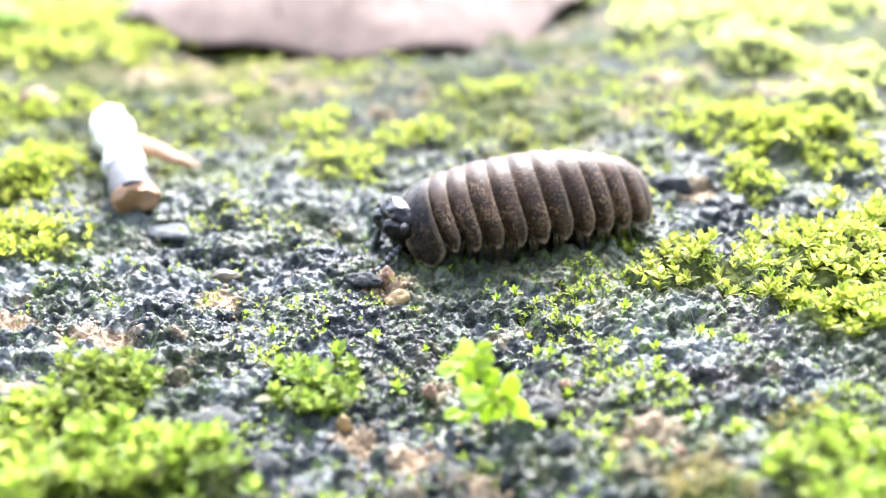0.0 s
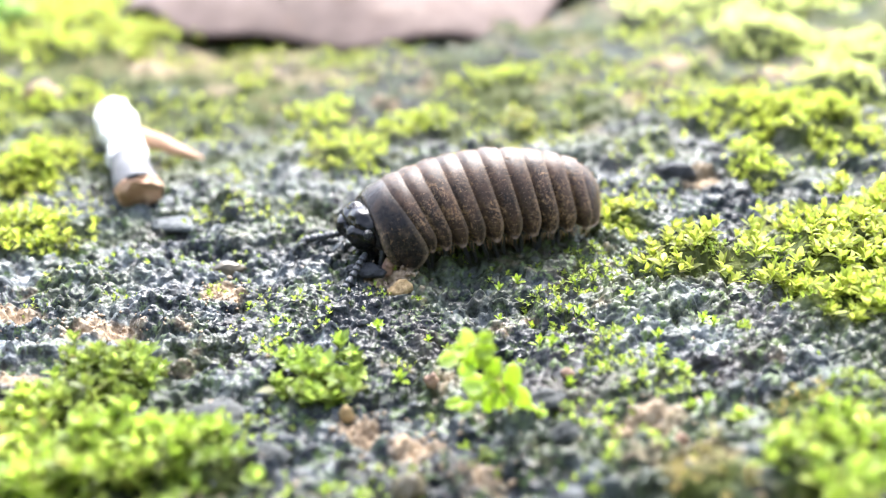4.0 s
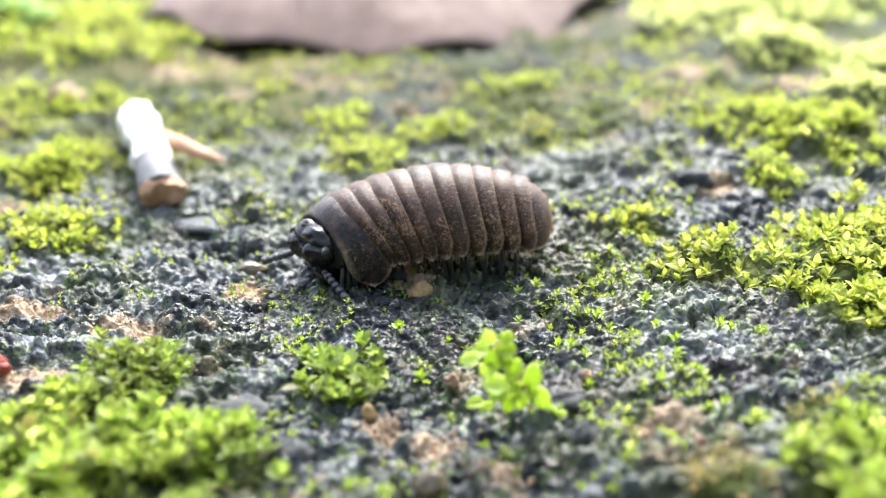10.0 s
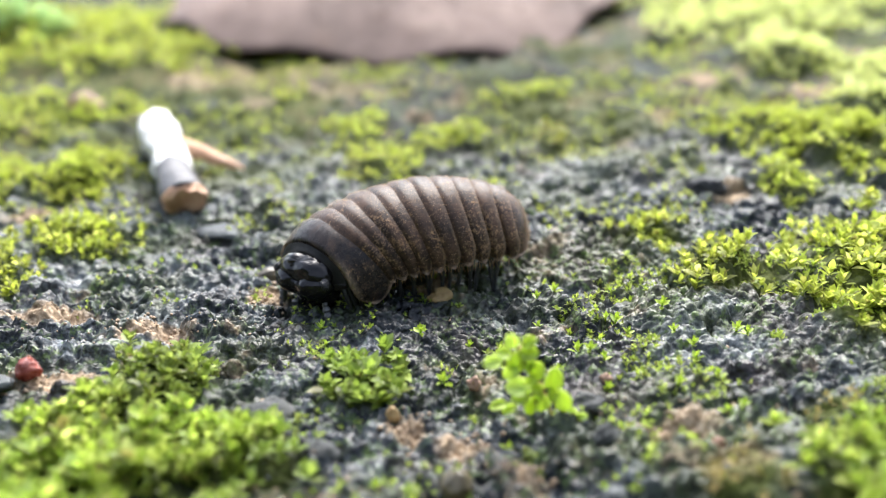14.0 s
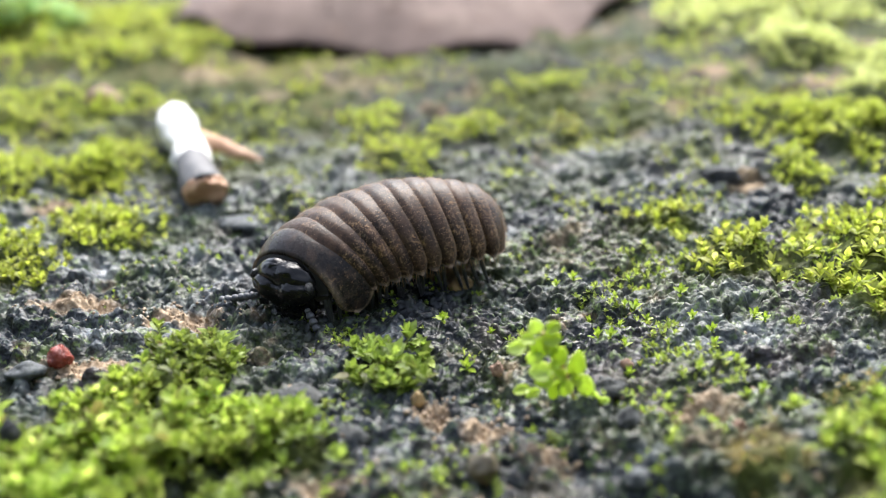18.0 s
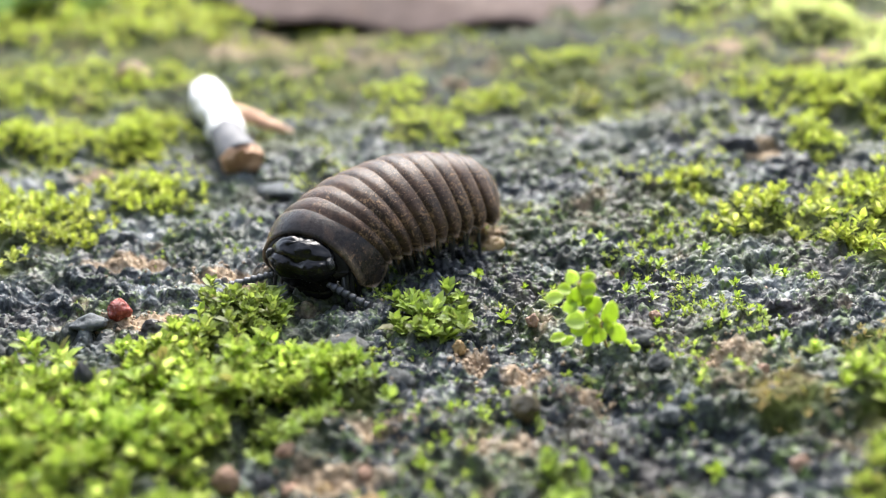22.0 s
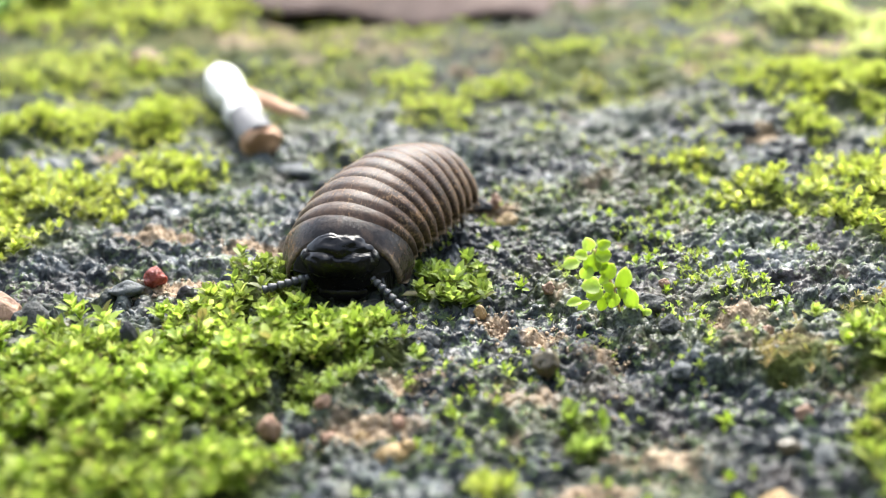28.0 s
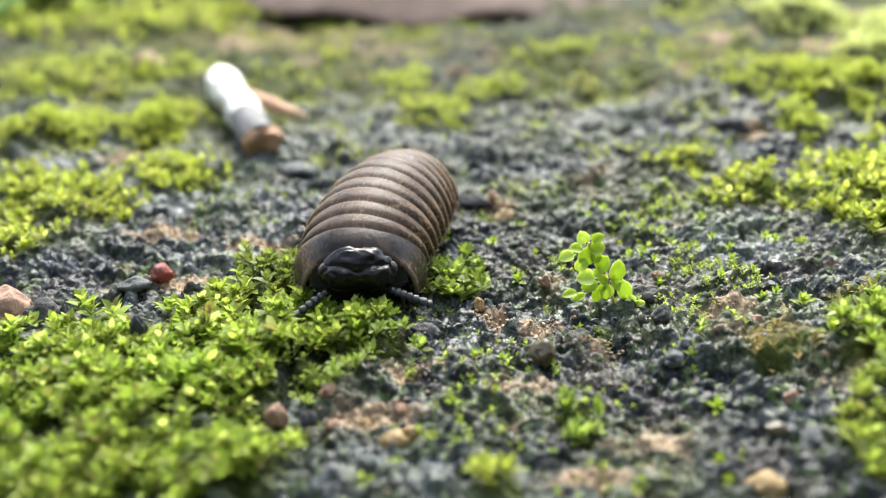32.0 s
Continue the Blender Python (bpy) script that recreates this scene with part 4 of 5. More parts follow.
def build_seedling():
    plant = new("seedling")
    tagged(plant, "bright green seedling with small rounded leaves on wet rock", "seedling")
    plant.location = Vector((9.3, -39.4, float(ground(9.3, -39.4)) - 0.3)) * MM
    plant.scale = (0.93, 0.93, 0.95)
    # the stems, from the foot
    stems = [[(0.1, 0.3, -0.6), (-0.4, 0.3, 1.2), (-1.0, 0.4, 3.0), (-1.7, 0.4, 4.6), (-3.0, 0.4, 6.2), (-3.4, 0.3, 7.6)], [(-1.0, 0.3, 3.0), (-0.6, 0.2, 3.6), (-0.4, 0.1, 3.9)], [(2.2, -0.1, -1.0), (2.2, -0.1, -0.3), (2.2, -0.2, 0.2)]]
    for pts in stems:
        part("stem", tube(pts, [0.15] * len(pts), 7), STEM, plant, "thin reddish stem")
    # leaf centre across and up from the foot, length, width, the way it points in degrees from straight right, lean back
    rows = [(-4.1, 8.3, 1.8, 1.6, 110, 35), (-2.6, 8.3, 1.7, 1.3, 40, 45), (-2.6, 7.2, 2.0, 1.7, 10, 30), (-5.7, 6.3, 2.1, 1.5, 185, 45), (-4.7, 7.2, 1.7, 1.4, 160, 50), (-3.6, 6.3, 2.5, 2.2, -95, 15), (-4.1, 5.3, 2.0, 1.6, 225, 30), (-2.6, 6.2, 1.8, 1.5, -50, 20),
            (-1.9, 5.3, 2.1, 2.0, 60, 25), (-0.2, 4.3, 2.9, 2.0, 78, 15), (-3.4, 3.7, 2.4, 2.1, 170, 40), (-3.0, 2.8, 2.2, 1.7, 200, 25), (-1.1, 2.0, 2.2, 1.7, -88, 10), (0.8, 2.2, 2.9, 1.9, -76, 12), (-2.2, 1.6, 2.1, 1.3, -100, 20),
            (-5.1, 1.8, 2.0, 1.2, 178, 55), (-4.1, 1.4, 1.8, 1.0, 200, 50), (-0.2, 2.9, 1.7, 1.3, -50, 40), (-1.6, 3.4, 1.6, 1.3, 130, 45), (-2.2, 4.4, 1.4, 1.1, 210, 35), (-1.6, 2.6, 1.4, 1.0, 240, 30),
            (1.8, 1.0, 1.1, 0.9, 120, 45), (2.7, 0.5, 1.1, 0.9, 20, 35), (1.6, 0.0, 1.1, 0.9, 200, 40), (2.4, -0.4, 1.2, 1.0, -85, 20), (2.2, 0.4, 1.0, 0.8, 80, 60)]
    for across, up, long, wide, way, lean in rows:
        d = Vector((math.cos(radians(way)), -0.25, math.sin(radians(way)))).normalized()
        n = Vector((0.15 * math.cos(5 * way), -math.cos(radians(lean)), math.sin(radians(lean))))
        n = (n - d * n.dot(d)).normalized()
        turn = Matrix((d, n.cross(d), n)).transposed().to_4x4()
        leaf = put("leaf", oval_leaf(0.96 * long, 0.88 * wide), SPROUT, plant)
        leaf.matrix_basis = Matrix.Translation((Vector((across, -0.2, up)) - d * long * 0.5) * MM) @ turn


STEM = plain_material("seedling_stem", (0.30, 0.28, 0.06), (0.46, 0.20, 0.10), 400.0, 0.5)
build_seedling()

# ---- the broken twig, white with lichen ----
WHITE_BARK = plain_material("white_bark", (0.62, 0.60, 0.54), (0.86, 0.85, 0.80), 260.0, 0.6, 0.6, 0.0006)
GREY_BARK = plain_material("grey_bark", (0.035, 0.035, 0.038), (0.11, 0.105, 0.105), 300.0, 0.6, 0.6, 0.0005)
TORN_WOOD = plain_material("torn_wood", (0.42, 0.21, 0.11), (0.74, 0.48, 0.31), 420.0, 0.65, 0.8, 0.0005)


def rough_rod(pts, radii, seed, wob=0.12, sides=22, sub=5):
    """A bmesh rod through points (mm) with an uneven skin and closed ends."""
    pts = np.array(pts, float)
    t = np.linspace(0, len(pts) - 1, (len(pts) - 1) * sub + 1)
    line = np.stack([np.interp(t, range(len(pts)), pts[:, k]) for k in range(3)], 1)
    rad = np.interp(t, range(len(pts)), radii)
    bm = tube(line.tolist(), rad.tolist(), sides)
    for v in bm.verts:
        p = v.co / MM
        k = int(np.argmin(((line - np.array(p)) ** 2).sum(1)))
        away = p - Vector(line[k])
        n = noise.noise(Vector((p.x * 0.35 + seed, p.y * 0.35, p.z * 0.5))) + 0.5 * noise.noise(Vector((p.x * 1.1, p.y * 1.1 + seed, p.z * 1.1)))
        v.co = (Vector(line[k]) + away * (1 + wob * n)) * MM
    return bm


def build_twig():
    twig = new("broken_twig")
    twig.location = (0, 0, -0.6 * MM)
    tagged(twig, "short broken twig with white bark and torn end on rock", "twig")
    part("bark", rough_rod([(-39.6, 21.9, 3.0), (-41.4, 27.0, 3.2), (-43.0, 31.5, 3.5), (-45.6, 37.5, 3.5), (-47.8, 43.4, 3.3), (-49.2, 47.4, 3.0), (-49.8, 49.2, 2.8)], [2.55, 2.9, 2.35, 3.2, 3.1, 2.6, 1.3], 3, 0.24), WHITE_BARK, twig, "chalk-white flaking bark")
    along = Vector((-0.45, 0.89, 0))
    bm = rough_rod([(-35.9, 12.8, 2.6), (-37.8, 17.2, 2.8), (-40.7, 24.8, 3.1)], [3.2, 2.9, 2.55], 8, 0.1)
    for v in bm.verts:
        # the break is slanted: the upper side reaches further out than the lower
        p = v.co / MM
        near = max(0.0, 1 - (p - Vector((-35.9, 12.8, 2.6))).dot(along) / 5)
        v.co -= along * (p.z - 2.6) * 0.7 * near * MM
    part("collar", bm, GREY_BARK, twig, "bare grey-brown wood")
    bm = rough_rod([(-35.2, 11.3, 2.5), (-35.6, 12.1, 2.55), (-36.0, 13.0, 2.6)], [2.6, 3.05, 3.25], 5, 0.14, 34, 4)
    for v in bm.verts:
        # the torn fibres end at uneven lengths round a hollow core
        p = v.co / MM
        away = p - Vector((-35.2, 11.3, 2.5))
        near = max(0.0, 1 - away.dot(along) / 1.6)
        core = 1 - min(1.0, away.length / 3.0)
        v.co += along * (near * (0.9 * noise.noise(p * 0.9) + 0.5 * noise.noise(p * 2.3) + 0.3 * core + 0.1) - (p.z - 2.6) * 0.7) * MM
    part("torn_end", bm, TORN_WOOD, twig, "torn orange-brown broken end")
    part("splinter", rough_rod([(-42.5, 34.6, 3.4), (-37.8, 32.6, 2.9), (-34.5, 31.0, 2.1), (-31.2, 29.6, 1.3)], [1.6, 1.2, 0.9, 0.4], 6, 0.25, 12), TORN_WOOD, twig, "orange-brown splinter of wood")


build_twig()


# ---- the dead leaf behind ----
def dead_leaf_material():
    M = Mat("dead_leaf")
    co = M.coords()
    n = M.noise(45.0, 5.0, 0.6, co)
    fine = M.noise(500.0, 4.0, 0.6, co)
    col = M.ramp(n, [(0.3, (0.09, 0.063, 0.052)), (0.5, (0.17, 0.120, 0.100)), (0.7, (0.25, 0.182, 0.150))])
    col = M.mix(M.math("MULTIPLY", M.attr("vein"), 0.5), col, (0.16, 0.10, 0.07))
    col = M.mix(M.ramp(M.noise(110.0, 3.0, 0.6, co), [(0.58, 0.0), (0.66, 0.5)]), col, (0.14, 0.10, 0.08))
    M.set(color=col, rough=0.75, spec=0.2)
    M.bump(M.math("ADD", fine, M.math("MULTIPLY", M.attr("vein"), -1.0)), 0.4, 0.0006)
    return M.m


def build_dead_leaf():
    """A broad curled leaf, its near rim bent down to the rock."""
    leaf = new("dead_leaf")
    tagged(leaf, "large dry pinkish-brown leaf lying curled on mossy rock", "leaf")
    skin = dead_leaf_material()

    def surface(u, w):
        r = np.hypot(u, w)
        x, y = -13 + 66 * u, 180 + 82 * w
        dome = 24 * (1 - r**2.2) + 9.0 * np.clip(u - 0.25, 0, 1) + 3.5 * np.clip(-u - 0.25, 0, 1) + 2.0 * fbm(x, y, 30.0, 91, 3) + 1.6 * np.sin(7 * u) * r
        return np.stack([x, y, 1.6 + dome], -1)

    n, m = 46, 90
    r, a = np.meshgrid(np.linspace(0.02, 1, n), np.linspace(0, 2 * math.pi, m, endpoint=False), indexing="ij")
    edge = 1 + 0.03 * np.sin(5 * a + 1) + 0.02 * np.sin(11 * a)
    u, w = r * np.cos(a) * edge, r * np.sin(a) * edge
    side = np.exp(-((((u * 6 + np.abs(w) * 3.2) % 1.0) - 0.5) / 0.06) ** 2)
    top = surface(u, w).reshape(-1, 3)
    v = np.concatenate([top, top - np.array([0, 0, 0.5])])
    f = grid_faces(n, m, True)
    rim = [((n - 1) * m + j, (n - 1) * m + (j + 1) % m, (n - 1) * m + (j + 1) % m + n * m, (n - 1) * m + j + n * m) for j in range(m)]
    put("blade", mesh_arrays("blade", v, np.concatenate([f, f[:, ::-1] + n * m, np.array(rim)]), True, {"vein": np.tile(0.6 * side.ravel(), 2)}), skin, leaf)
    t = np.linspace(-0.97, 0.97, 30)
    part("midrib", tube(surface(t, 0 * t).tolist(), np.linspace(1.6, 0.5, 30).tolist(), 8), skin, leaf, "raised brown midrib")
    for s in (-1, 1):
        for k in range(6):
            t = np.linspace(0, 0.85, 12)
            part("side_vein", tube(surface(-0.7 + 0.24 * k + 0.25 * t, s * t * math.sqrt(max(0.05, 1 - (0.24 * k - 0.5) ** 2))).tolist(), np.linspace(0.7, 0.2, 12).tolist(), 6), skin, leaf)


build_dead_leaf()


# ---- the pill millipede ----
# spine, from the neck backwards: tergite pitch along the back
SEGMENTS = [("shield", 1.7)] + [("tergite", w) for w in (2.2, 2.2, 2.4, 2.5, 2.6, 2.7, 2.7, 2.6, 2.5, 2.3)] + [("anal_shield", 2.1)]
STARTS = np.cumsum([0.0] + [w for _, w in SEGMENTS])
BODY, NECK_TO_MID = 28.5, 13.05


def half_width(s):
    return np.interp(s, [-1, 0, 4, 9, 15, 20, 24.3, 28.5], [4.6, 5.6, 6.5, 7.0, 6.9, 6.4, 5.6, 4.9])


def half_height(s):
    return np.interp(s, [-1, 0, 4, 9, 15, 20, 24.3, 28.5], [4.1, 5.0, 6.3, 7.3, 7.8, 7.5, 6.7, 5.5])


def base_height(s):
    return np.interp(s, [0, 6, 14, 22, 28], [2.9, 3.5, 4.0, 4.1, 3.9])


def spine_pose(s, bend, stretch=1.0):
    """Pose of the back at s mm behind the neck, in the animal's own space (it looks along +x), bent sideways by so many degrees from head to tail."""
    b = radians(bend)

    def heading(u):
        return b * ((1 - u / BODY) ** 2 - 1 / 3)

    step = np.linspace(0, 1, 24)
    us = NECK_TO_MID + (s - NECK_TO_MID) * step
    h = heading(us)
    ds = -(s - NECK_TO_MID) * stretch
    return pose(float(np.mean(np.cos(h)) * ds) * MM, float(np.mean(np.sin(h)) * ds) * MM, float(base_height(s)) * MM, 0, 0, math.degrees(heading(s)))


def arch(name, s0, length, over, flare, sweep, low, anal=False, lobe=0.0, rear=0.0):
    """One arched plate: corners in its own space, x forwards from its front edge."""
    n, m = 17, 45
    t = 1 - (1 - np.linspace(0, 1, n)) ** 1.5
    theta = np.linspace(-radians(low), math.pi + radians(low), m)
    tt, th = np.meshgrid(t, theta, indexing="ij")
    up = np.sin(th)
    side = np.clip(1 - up, 0, 1.5)
    if anal:
        phi = tt * math.pi / 2
        a, b = (half_width(s0) - 0.1) * np.cos(phi) ** 0.72, (half_height(s0) - 0.1) * np.cos(phi) ** 0.78
        x = -length * np.sin(phi) * (1 - 0.12 * np.clip(side, 0, 1)) - sweep * np.clip(side, 0, 1) ** 1.2 * (1 - tt) ** 1.5 + 0.3 * (1 - tt)
        z = np.sin(th) * b
    else:
        swell = (0.16 * np.exp(-tt * 12) * np.clip(1.6 * side - 0.3, 0, 1) - 0.5 * np.exp(-tt * 3) * np.clip(1 - side, 0, 1) if lobe else -(0.3 + 0.75 * np.clip(1.5 * side - 0.1, 0, 1)) * np.exp(-((tt / 0.4) ** 4))) + (flare + 0.35 * lobe * np.clip(side, 0, 1)) * tt + (0.12 + 0.28 * np.clip(1.4 * side, 0, 1) * (1 - lobe)) * np.sin(math.pi * tt)
        start = 0.7 + 0.1 * lobe
        ends = np.clip((side - start) / (1 + math.sin(radians(low)) - start + 1e-3), 0, 1)
        pinch = 1 - (1 - lobe) * 0.6 * ends**2 - lobe * (1 - np.sqrt(np.clip(1 - ends**2.0 * 0.985, 0, 1)))
        x = -((tt - 0.5) * pinch + 0.5) * (length + over * (1 - 0.3 * ends)) - (sweep + rear * ((tt - 0.5) * pinch + 0.5)) * np.clip(side, 0, 1) ** 1.2
        where = s0 - x
        a, b = half_width(where) + swell, half_height(where) + swell
        z = np.sin(th) * b
    y = np.cos(th) * a
    outer = np.stack([x, y, z], -1)
    # the plate's thickness: an inner skin, joined round the rim
    inner = outer * np.array([1.0, 0.94, 0.94]) + np.array([0.0, 0.0, -0.12])
    v = np.concatenate([outer.reshape(-1, 3), inner.reshape(-1, 3)])
    f = grid_faces(n, m)
    g = f[:, ::-1] + n * m
    rim = []
    for i in range(n - 1):
        for c in (0, m - 1):
            p, q = i * m + c, (i + 1) * m + c
            rim.append((p, q, q + n * m, p + n * m) if c else (q, p, p + n * m, q + n * m))
    for j in range(m - 1):
        for r in (0, n - 1):
            p, q = r * m + j, r * m + j + 1
            rim.append((q, p, p + n * m, q + n * m) if r == 0 else (p, q, q + n * m, p + n * m))
    edge = np.clip((tt - 0.82) / 0.14, 0, 1) * (0.35 + 0.65 * np.clip(side, 0, 1)) if not anal else np.clip((tt - 0.8) / 0.2, 0, 1)
    low_edge = np.clip((side - (1 + math.sin(radians(max(low, 0))) - 0.05)) / 0.05, 0, 1)
    if lobe:
        edge = np.maximum(edge, np.clip((0.13 - tt) / 0.08, 0, 1) * np.clip(side * 2 - 0.2, 0, 1))
    edge = np.maximum(edge * 0.6, low_edge * (0.9 if lobe else 0.65))
    me = mesh_arrays(name, v, np.concatenate([f, g, np.array(rim)]), True, {"rim": np.tile(edge.ravel(), 2), "flank": np.tile(np.clip(side, 0, 1).ravel(), 2)})
    return me


def build_leg(parent, side, fwd, drop, out):
    """A short jointed leg that hangs from under a plate and reaches the ground."""
    y = side * 3.6
    pts = [(fwd, y, 0.3), (fwd + 0.15, y + side * 0.8 * out, 0.1), (fwd + 0.25, y + side * 1.5 * out, -drop * 0.45), (fwd + 0.1, y + side * 1.9 * out, -drop * 0.85), (fwd + 0.05, y + side * 1.95 * out, -drop)]
    return part("leg", tube(pts, [0.32, 0.34, 0.26, 0.18, 0.07]), LEG, parent)


def build_antenna(parent, side):
    """Seven bead-like joints, each a part, along +x."""
    root = put("antenna", mesh_arrays("antenna", *ring_bead(0.0, 0.55, 0.34, 0.36)), ANTENNA, parent, "short beaded black antenna")
    at, radius = 0.5, 0.49
    for k in range(6):
        long = [0.9, 1.0, 1.05, 1.1, 1.35, 0.9][k]
        put("antenna_joint", mesh_arrays("antenna_joint", *ring_bead(at, long, radius * 0.72, radius * (1.12 if k < 4 else 1.22), 0.12 * (k - 1) * side)), ANTENNA, root)
        at += long * 0.93
    return root


def ring_bead(x0, long, r0, r1, bow=0.0):
    prof = [(0.0, 0.35), (0.06, 0.8), (0.3, 0.95), (0.6, 1.0), (0.85, 0.98), (0.97, 0.75), (1.0, 0.3)]
    m = 12
    v = []
    for t, k in prof:
        r = (r0 + (r1 - r0) * t) * k
        for j in range(m):
            a = 6.28318 * j / m
            v.append((x0 + t * long, math.cos(a) * r, math.sin(a) * r + 0.04 * bow))
    f = [tuple(q) for q in grid_faces(len(prof), m, True)]
    v += [(x0, 0, 0), (x0 + long, 0, 0)]
    c0, c1 = len(v) - 2, len(v) - 1
    last = (len(prof) - 1) * m
    f += [(c0, (j + 1) % m, j, j) for j in range(m)] + [(c1, last + j, last + (j + 1) % m, last + (j + 1) % m) for j in range(m)]
    tris = []
    for q in f:
        u = list(dict.fromkeys(int(i) for i in q))
        tris.append((u[0], u[1], u[2]))
        if len(u) == 4:
            tris.append((u[0], u[2], u[3]))
    return np.array(v), np.array(tris)


def build_head(parent):
    """One rounded black head capsule with a notched brow over a hollow face, eyes at the sides."""
    def soft(v, e):
        return math.copysign(abs(v) ** e, v)

    bm = bmesh.new()
    for v in egg(bm, (0, 0, 0), (1, 1, 1), (0, 0, 0), 56, 40):
        # the face: a tall blunt block below the brow
        p = v.co / MM
        q = Vector((soft(p.x, 0.8) * 1.8, soft(p.y, 0.8) * 3.5, soft(p.z, 0.85) * 3.2))
        q.y *= 1 - 0.08 * max(0.0, -q.z - 0.5)
        q += Vector((0.08, 0.05, 0.08)) * (noise.noise(q * 0.9) + 0.6 * noise.noise(q * 2.3))
        v.co = (q + Vector((0.8, 0, 1.4))) * MM
    head = part("head", bm, HEAD, parent, "glossy black bowed head")
    bm = bmesh.new()
    for v in egg(bm, (0, 0, 0), (1, 1, 1), (0, 0, 0), 48, 28):
        # the crown: a low wide cap with a faint dent in the middle
        p = v.co / MM
        q = Vector((p.x * 2.0, soft(p.y, 0.85) * 3.8, p.z * 1.65))
        q.z -= 0.05 * q.y * q.y + 0.22 * math.exp(-((q.y / 0.8) ** 2)) * max(0.0, p.z)
        q += Vector((0.16, 0.08, 0.20)) * (noise.noise(q * 0.8 + Vector((3, 0, 0))) + 0.7 * noise.noise(q * 1.7) + 0.3 * noise.noise(q * 4.0))
        v.co = (q + Vector((0.1, 0, 4.75))) * MM
    part("crown", bm, HEAD, head, "low glossy black crown")
    bm = bmesh.new()
    for v in egg(bm, (0, 0, 0), (1, 1, 1), (0, 0, 0), 64, 36):
        # the brow: two broad lobes that fall steeply to the face and meet in a notch
        p = v.co / MM
        y = soft(p.y, 0.75) * 4.1
        mid = math.exp(-((y / 0.95) ** 2))
        up = max(0.0, p.z)
        q = Vector((soft(p.x, 0.85) * (1.5 - 0.3 * mid), y, soft(p.z, 0.8) * 1.95))
        q.z -= up * (0.8 * mid + 0.035 * y * y)
        q.x += 0.24 * math.exp(-(((abs(y) - 2.2) / 1.2) ** 2)) - 0.06 * y * y - 0.25 * mid * (1 - abs(p.z)) - 0.25 * max(0.0, -p.z)
        q += Vector((0.16, 0.05, 0.16)) * (noise.noise(q * 0.9) + 0.6 * noise.noise(q * 2.0) + 0.3 * noise.noise(q * 4.4))
        v.co = (q + Vector((1.8, 0, 3.55))) * MM
    part("brow", bm, HEAD, head, "glossy notched brow of two lobes")
    for side in (-1, 1):
        bm = bmesh.new()
        egg(bm, (1.0, side * 3.62, 4.2), (0.75, 0.45, 0.8), (0, 0, side * 20), 16, 10)
        part("eye", bm, EYE, head, "kidney-shaped dull black eye")
        part("palp", tube([(2.2, side * 0.9, -0.4), (2.7, side * 1.1, -1.2), (2.6, side * 0.9, -2.0)], [0.32, 0.26, 0.1]), LEG, head)
    bm = bmesh.new()
    egg(bm, (1.6, 0, -0.9), (1.3, 2.8, 1.2), (0, 0, 0), 20, 12)
    part("mouthpart", bm, HEAD, head)
    return head


def build_bristles(parent, s0, low, sweep, rng, material):
    """Short pale hairs that hang from a plate's lower edges."""
    bm = bmesh.new()
    for side in (-1, 1):
        for k in range(6):
            x = 0.5 - 0.8 * sweep - 0.3 * k + rng.uniform(-0.1, 0.1)
            y, z = side * float(half_width(s0)) * math.cos(radians(low)) * 0.97, -float(half_height(s0)) * math.sin(radians(low))
            d = Vector((rng.uniform(-0.4, 0.2), side * rng.uniform(-0.2, 0.3), -1)) * rng.uniform(0.5, 1.1)
            hair = tube([(x - 1.2, y, z + 0.2), (x - 1.2 + 0.5 * d.x, y + 0.5 * d.y, z + 0.5 * d.z), (x - 1.2 + d.x, y + d.y, z + d.z)], [0.035, 0.028, 0.01], 4)
            me = bpy.data.meshes.new("hair")
            hair.to_mesh(me)
            bm.from_mesh(me)
            bpy.data.meshes.remove(me)
            hair.free()
    part("bristles", bm, material, parent, "pale brown bristles under a plate")


def build_fuzz(parent, me, count, seed, long):
    """Short tan hairs that stand on a plate's outer skin and catch the light at its outline."""
    rng = random.Random(seed)
    bm = bmesh.new()
    half = len(me.vertices) // 2
    for _ in range(count):
        v = me.vertices[rng.randrange(half)]
        p, n = v.co / MM, Vector(v.normal)
        if n.dot(Vector((p.x, p.y, p.z))) < 0:
            n = -n
        d = (n + Vector((-0.5, rng.uniform(-0.4, 0.4), rng.uniform(-0.4, 0.4)))).normalized() * rng.uniform(0.5, 1.2) * long
        side = d.orthogonal().normalized() * 0.022
        ring = [bm.verts.new((p + side * c + d.cross(side).normalized() * 0.022 * q) * MM) for c, q in ((1, 0), (-0.5, 0.87), (-0.5, -0.87))]
        tip = bm.verts.new((p + d) * MM)
        for a, b in ((0, 1), (1, 2), (2, 0)):
            bm.faces.new((ring[a], ring[b], tip))
    part("fuzz", bm, BRISTLE, parent, "fine tan hairs on a plate")


LEGS = []


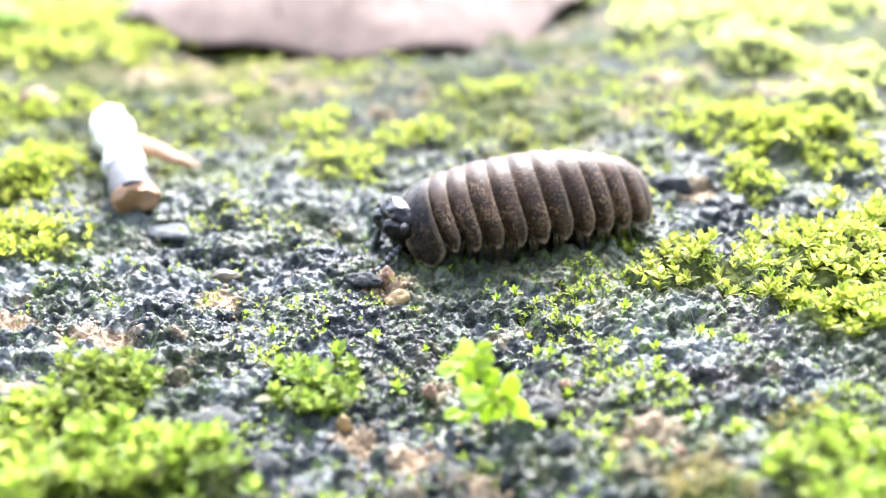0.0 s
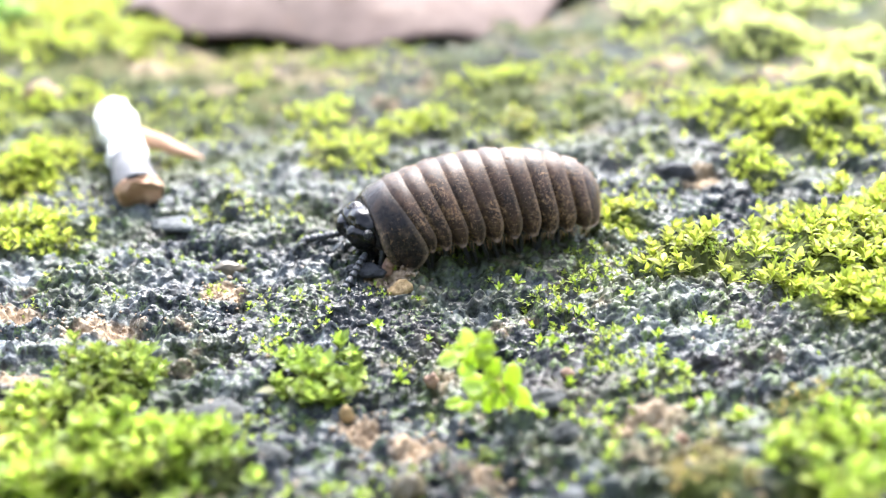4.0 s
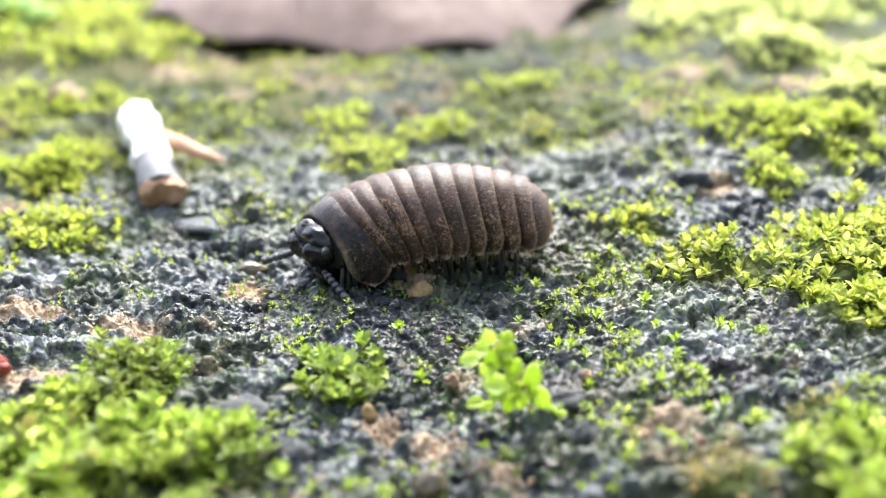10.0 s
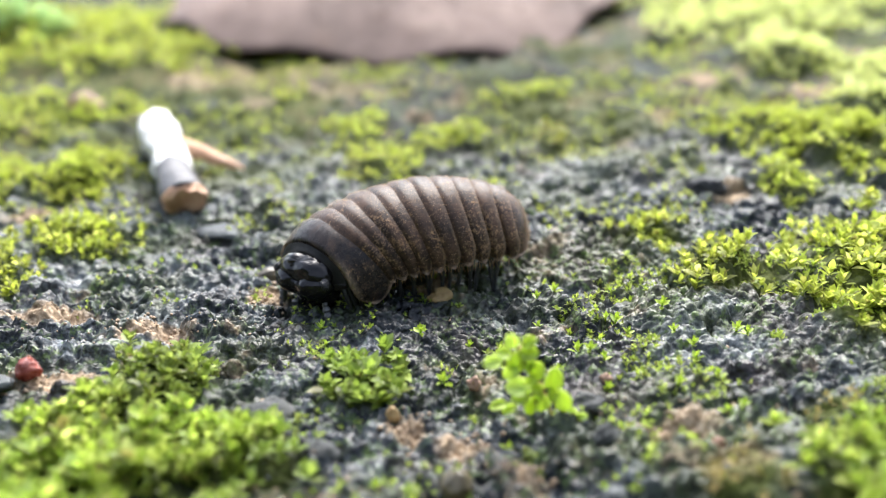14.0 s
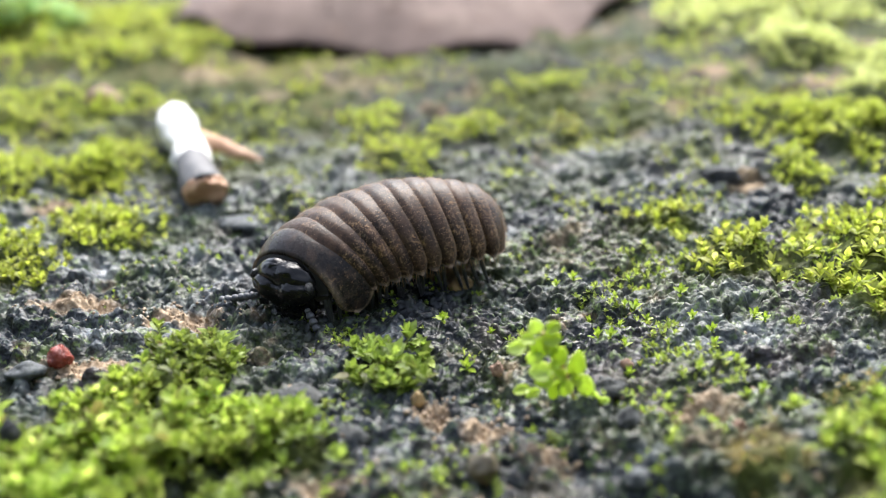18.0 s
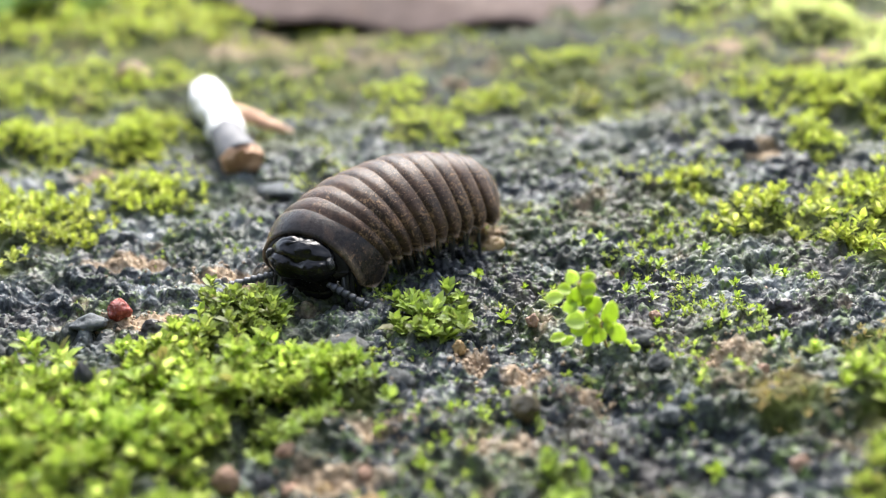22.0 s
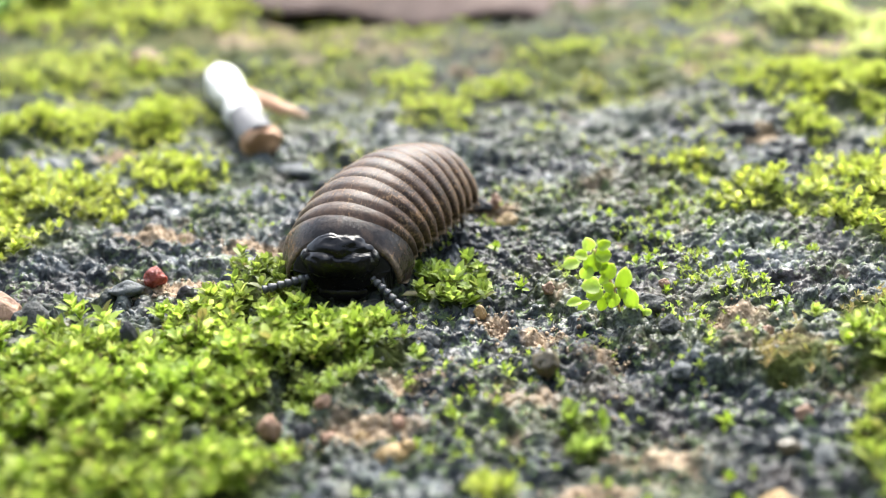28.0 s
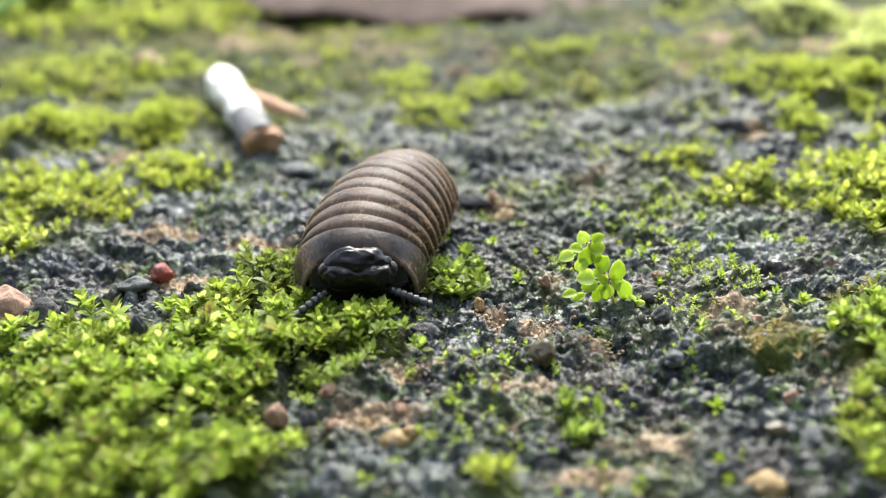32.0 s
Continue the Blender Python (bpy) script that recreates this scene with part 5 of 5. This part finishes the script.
def build_millipede():
    beast = new("pill_millipede")
    tagged(beast, "dark brown glossy pill millipede walking on wet mossy rock", "millipede")
    parts = []
    for k, (kind, pitch) in enumerate(SEGMENTS):
        s0 = float(STARTS[k])
        if kind == "shield":
            me = arch("shield", s0, pitch, 1.0, 0.22, 0.7, 19, lobe=1.0, rear=2.3)
            ob = put("shield_plate", me, SHELL_FRONT, beast, "broad dark shield plate with a pale rounded rim")
        elif kind == "anal_shield":
            ob = put("tail_shield", arch("tail_shield", s0, pitch + 1.5, 0.0, 0.0, 0.9, 1, anal=True), SHELL, beast, "domed brown tail shield with a tan rim")
        else:
            ob = put("back_plate", arch("back_plate", s0, pitch, 0.8 - 0.04 * k, 0.18, 3.0 - 0.17 * k, 1), SHELL, beast)
        parts.append((ob, s0))
        if k > 1:
            build_fuzz(ob, ob.data, 520 if kind == "anal_shield" else 400, 50 + k, 0.34 if kind == "anal_shield" else 0.24)
        bm = bmesh.new()
        fill = 0.62 if kind != "anal_shield" else 0.42
        egg(bm, (-pitch * 0.5 * fill / 0.62, 0, 0.6), (max(pitch * fill, 1.2), half_width(s0 + pitch / 2) * 0.84, 1.7), (0, 0, 0), 18, 10)
        part("belly", bm, BELLY, ob)
        if kind != "anal_shield":
            if kind == "tergite":
                build_bristles(ob, s0, 1, 3.0 - 0.17 * k, random.Random(k), BRISTLE)
            for side in (-1, 1):
                for fwd in ((-0.6, -1.7) if kind == "tergite" else (-1.2, -2.6)):
                    LEGS.append(build_leg(ob, side, fwd, float(base_height(s0)) + 0.5, 0.45))
    collar = put("collar_plate", arch("collar", -0.9, 1.0, 0.4, 0.0, 0.1, -8), COLLAR, beast, "narrow dull black collar plate")
    collar.scale = (1.0, 0.86, 0.88)
    parts.append((collar, -0.6))
    head = build_head(beast)
    return beast, parts, head, [build_antenna(beast, 1), build_antenna(beast, -1)]


MILLIPEDE, PLATES, HEAD_PART, FEELERS = build_millipede()

# seconds, place of mid body (mm), heading of the whole, sideways bend from tail to head, head's nod
GAIT = [
    (0.0, 13.3, -0.6, -172.5, -22, 1.0, 9), (1.5, 10.8, -1.9, -172, -8, 0.97, 10), (3.0, 8.4, -2.9, -171.2, 7, 0.94, 12), (4.5, 6.3, -3.9, -170.6, 17, 0.925, 13),
    (6.0, 4.3, -4.9, -170.4, 26, 0.915, 12), (7.5, 2.2, -5.7, -170.6, 30, 0.915, 12), (9.0, 0.1, -6.5, -170.8, 34, 0.91, 12), (11.0, -2.1, -7.8, -169.8, 39, 0.89, 14),
    (13.0, -4.1, -9.1, -163.5, 41.5, 0.865, 20), (14.0, -5.3, -9.8, -159, 42.5, 0.87, 24), (15.5, -7.2, -11.4, -156.5, 43, 0.88, 22), (17.0, -9.0, -13.2, -154, 43.5, 0.885, 20),
    (19.0, -11.3, -15.0, -148.5, 43, 0.88, 12), (21.0, -13.0, -17.3, -144, 43, 0.875, 12), (23.0, -14.7, -18.7, -139.5, 42, 0.87, 12), (25.0, -15.7, -20.2, -135, 41.5, 0.835, 12),
    (26.5, -15.9, -22.6, -126.5, 39, 0.845, 8), (28.0, -15.9, -24.9, -117, 36, 0.855, 1), (30.0, -15.9, -26.8, -109, 30, 0.852, 0), (32.0, -15.8, -28.7, -104, 24, 0.85, 2),
]
# seconds; each antenna's swing outwards and dip, in degrees: the animal's left one, then its right one
FEELING = [
    (0.0, 10, 35, 20, 75), (1.0, 60, 60, 40, 20), (2.0, 30, 70, 20, 75), (3.0, 20, 8, 20, 15), (4.5, 30, 45, 45, 10), (6.0, 30, 60, 62, 5), (7.0, 85, 45, 30, 25),
    (8.0, 45, 70, 25, 22), (9.0, 80, 45, 60, 10), (10.0, 85, 40, 50, 25), (11.0, 45, 60, 25, 25), (12.0, 60, 55, 30, 78), (13.0, 65, 50, 20, 65), (14.0, 35, 60, 20, 78),
    (15.5, 60, 45, 35, 40), (17.0, 85, 35, 45, 10), (18.0, 50, 60, 70, 20), (19.0, 105, 20, 40, 20), (20.0, 65, 50, 50, 0), (21.0, 35, 55, 70, 50), (22.0, 85, 35, 60, 15),
    (23.0, 70, 50, 65, 5), (24.0, 95, 45, 65, 12), (25.0, 85, 30, 65, 5), (26.5, 70, 40, 70, 15), (28.0, 55, 45, 75, 20), (29.0, 80, 18, 80, 20),
    (30.0, 70, 30, 80, 18), (31.0, 75, 50, 80, 5), (32.0, 92, 40, 60, 35),
]


def at_time(t):
    """Bend, stretch and nod of the body at a time."""
    times = [r[0] for r in GAIT]
    return [float(np.interp(t, times, [r[k] for r in GAIT])) for k in (4, 5, 6)]


def head_pose(t):
    bend, stretch, nod = at_time(t)
    # at first the head reaches out from under the shield, turned to its left
    out, turn = (float(np.interp(t, [0, 2, 5], c)) for c in ([0.8, 0.6, 0.0], [32, 22, 0]))
    return spine_pose(-0.6, bend, stretch) @ pose((out - 2.1) * MM, 1.8 * out * MM, (-0.6 - 0.045 * nod) * MM, 0, 16 + 0.8 * nod, turn)


def motions():
    walk(MILLIPEDE, [(t, pose(x * MM, y * MM, 0.8 * MM, 0, 0, h)) for t, x, y, h, *_ in GAIT])
    for ob, s0 in PLATES:
        walk(ob, [(row[0], spine_pose(s0, row[4], row[5])) for row in GAIT])
    HEAD_PART.scale = (0.86, 0.98, 0.9)
    for feeler in FEELERS:
        feeler.scale = (0.76, 0.92, 0.92)
    walk(HEAD_PART, [(row[0], head_pose(row[0])) for row in GAIT])
    for feeler, side, col in zip(FEELERS, (1, -1), (1, 3)):
        walk(feeler, [(row[0], head_pose(row[0]) @ pose(2.1 * MM, side * 3.2 * MM, 1.9 * MM) @ pose(0, 0, 0, 0, 0, side * row[col]) @ pose(0, 0, 0, 0, row[col + 1] - 8 - 14 * math.cos(radians(row[col])), 0)) for row in FEELING])
    for k, leg in enumerate(LEGS):
        # a slow wave of steps runs along the body
        walk(leg, [(0.5 * i, pose(0, 0, 0, 0, 13 * math.sin(2.1 * i - 0.55 * (k // 4) + (k % 2)), 0)) for i in range(65)])


motions()
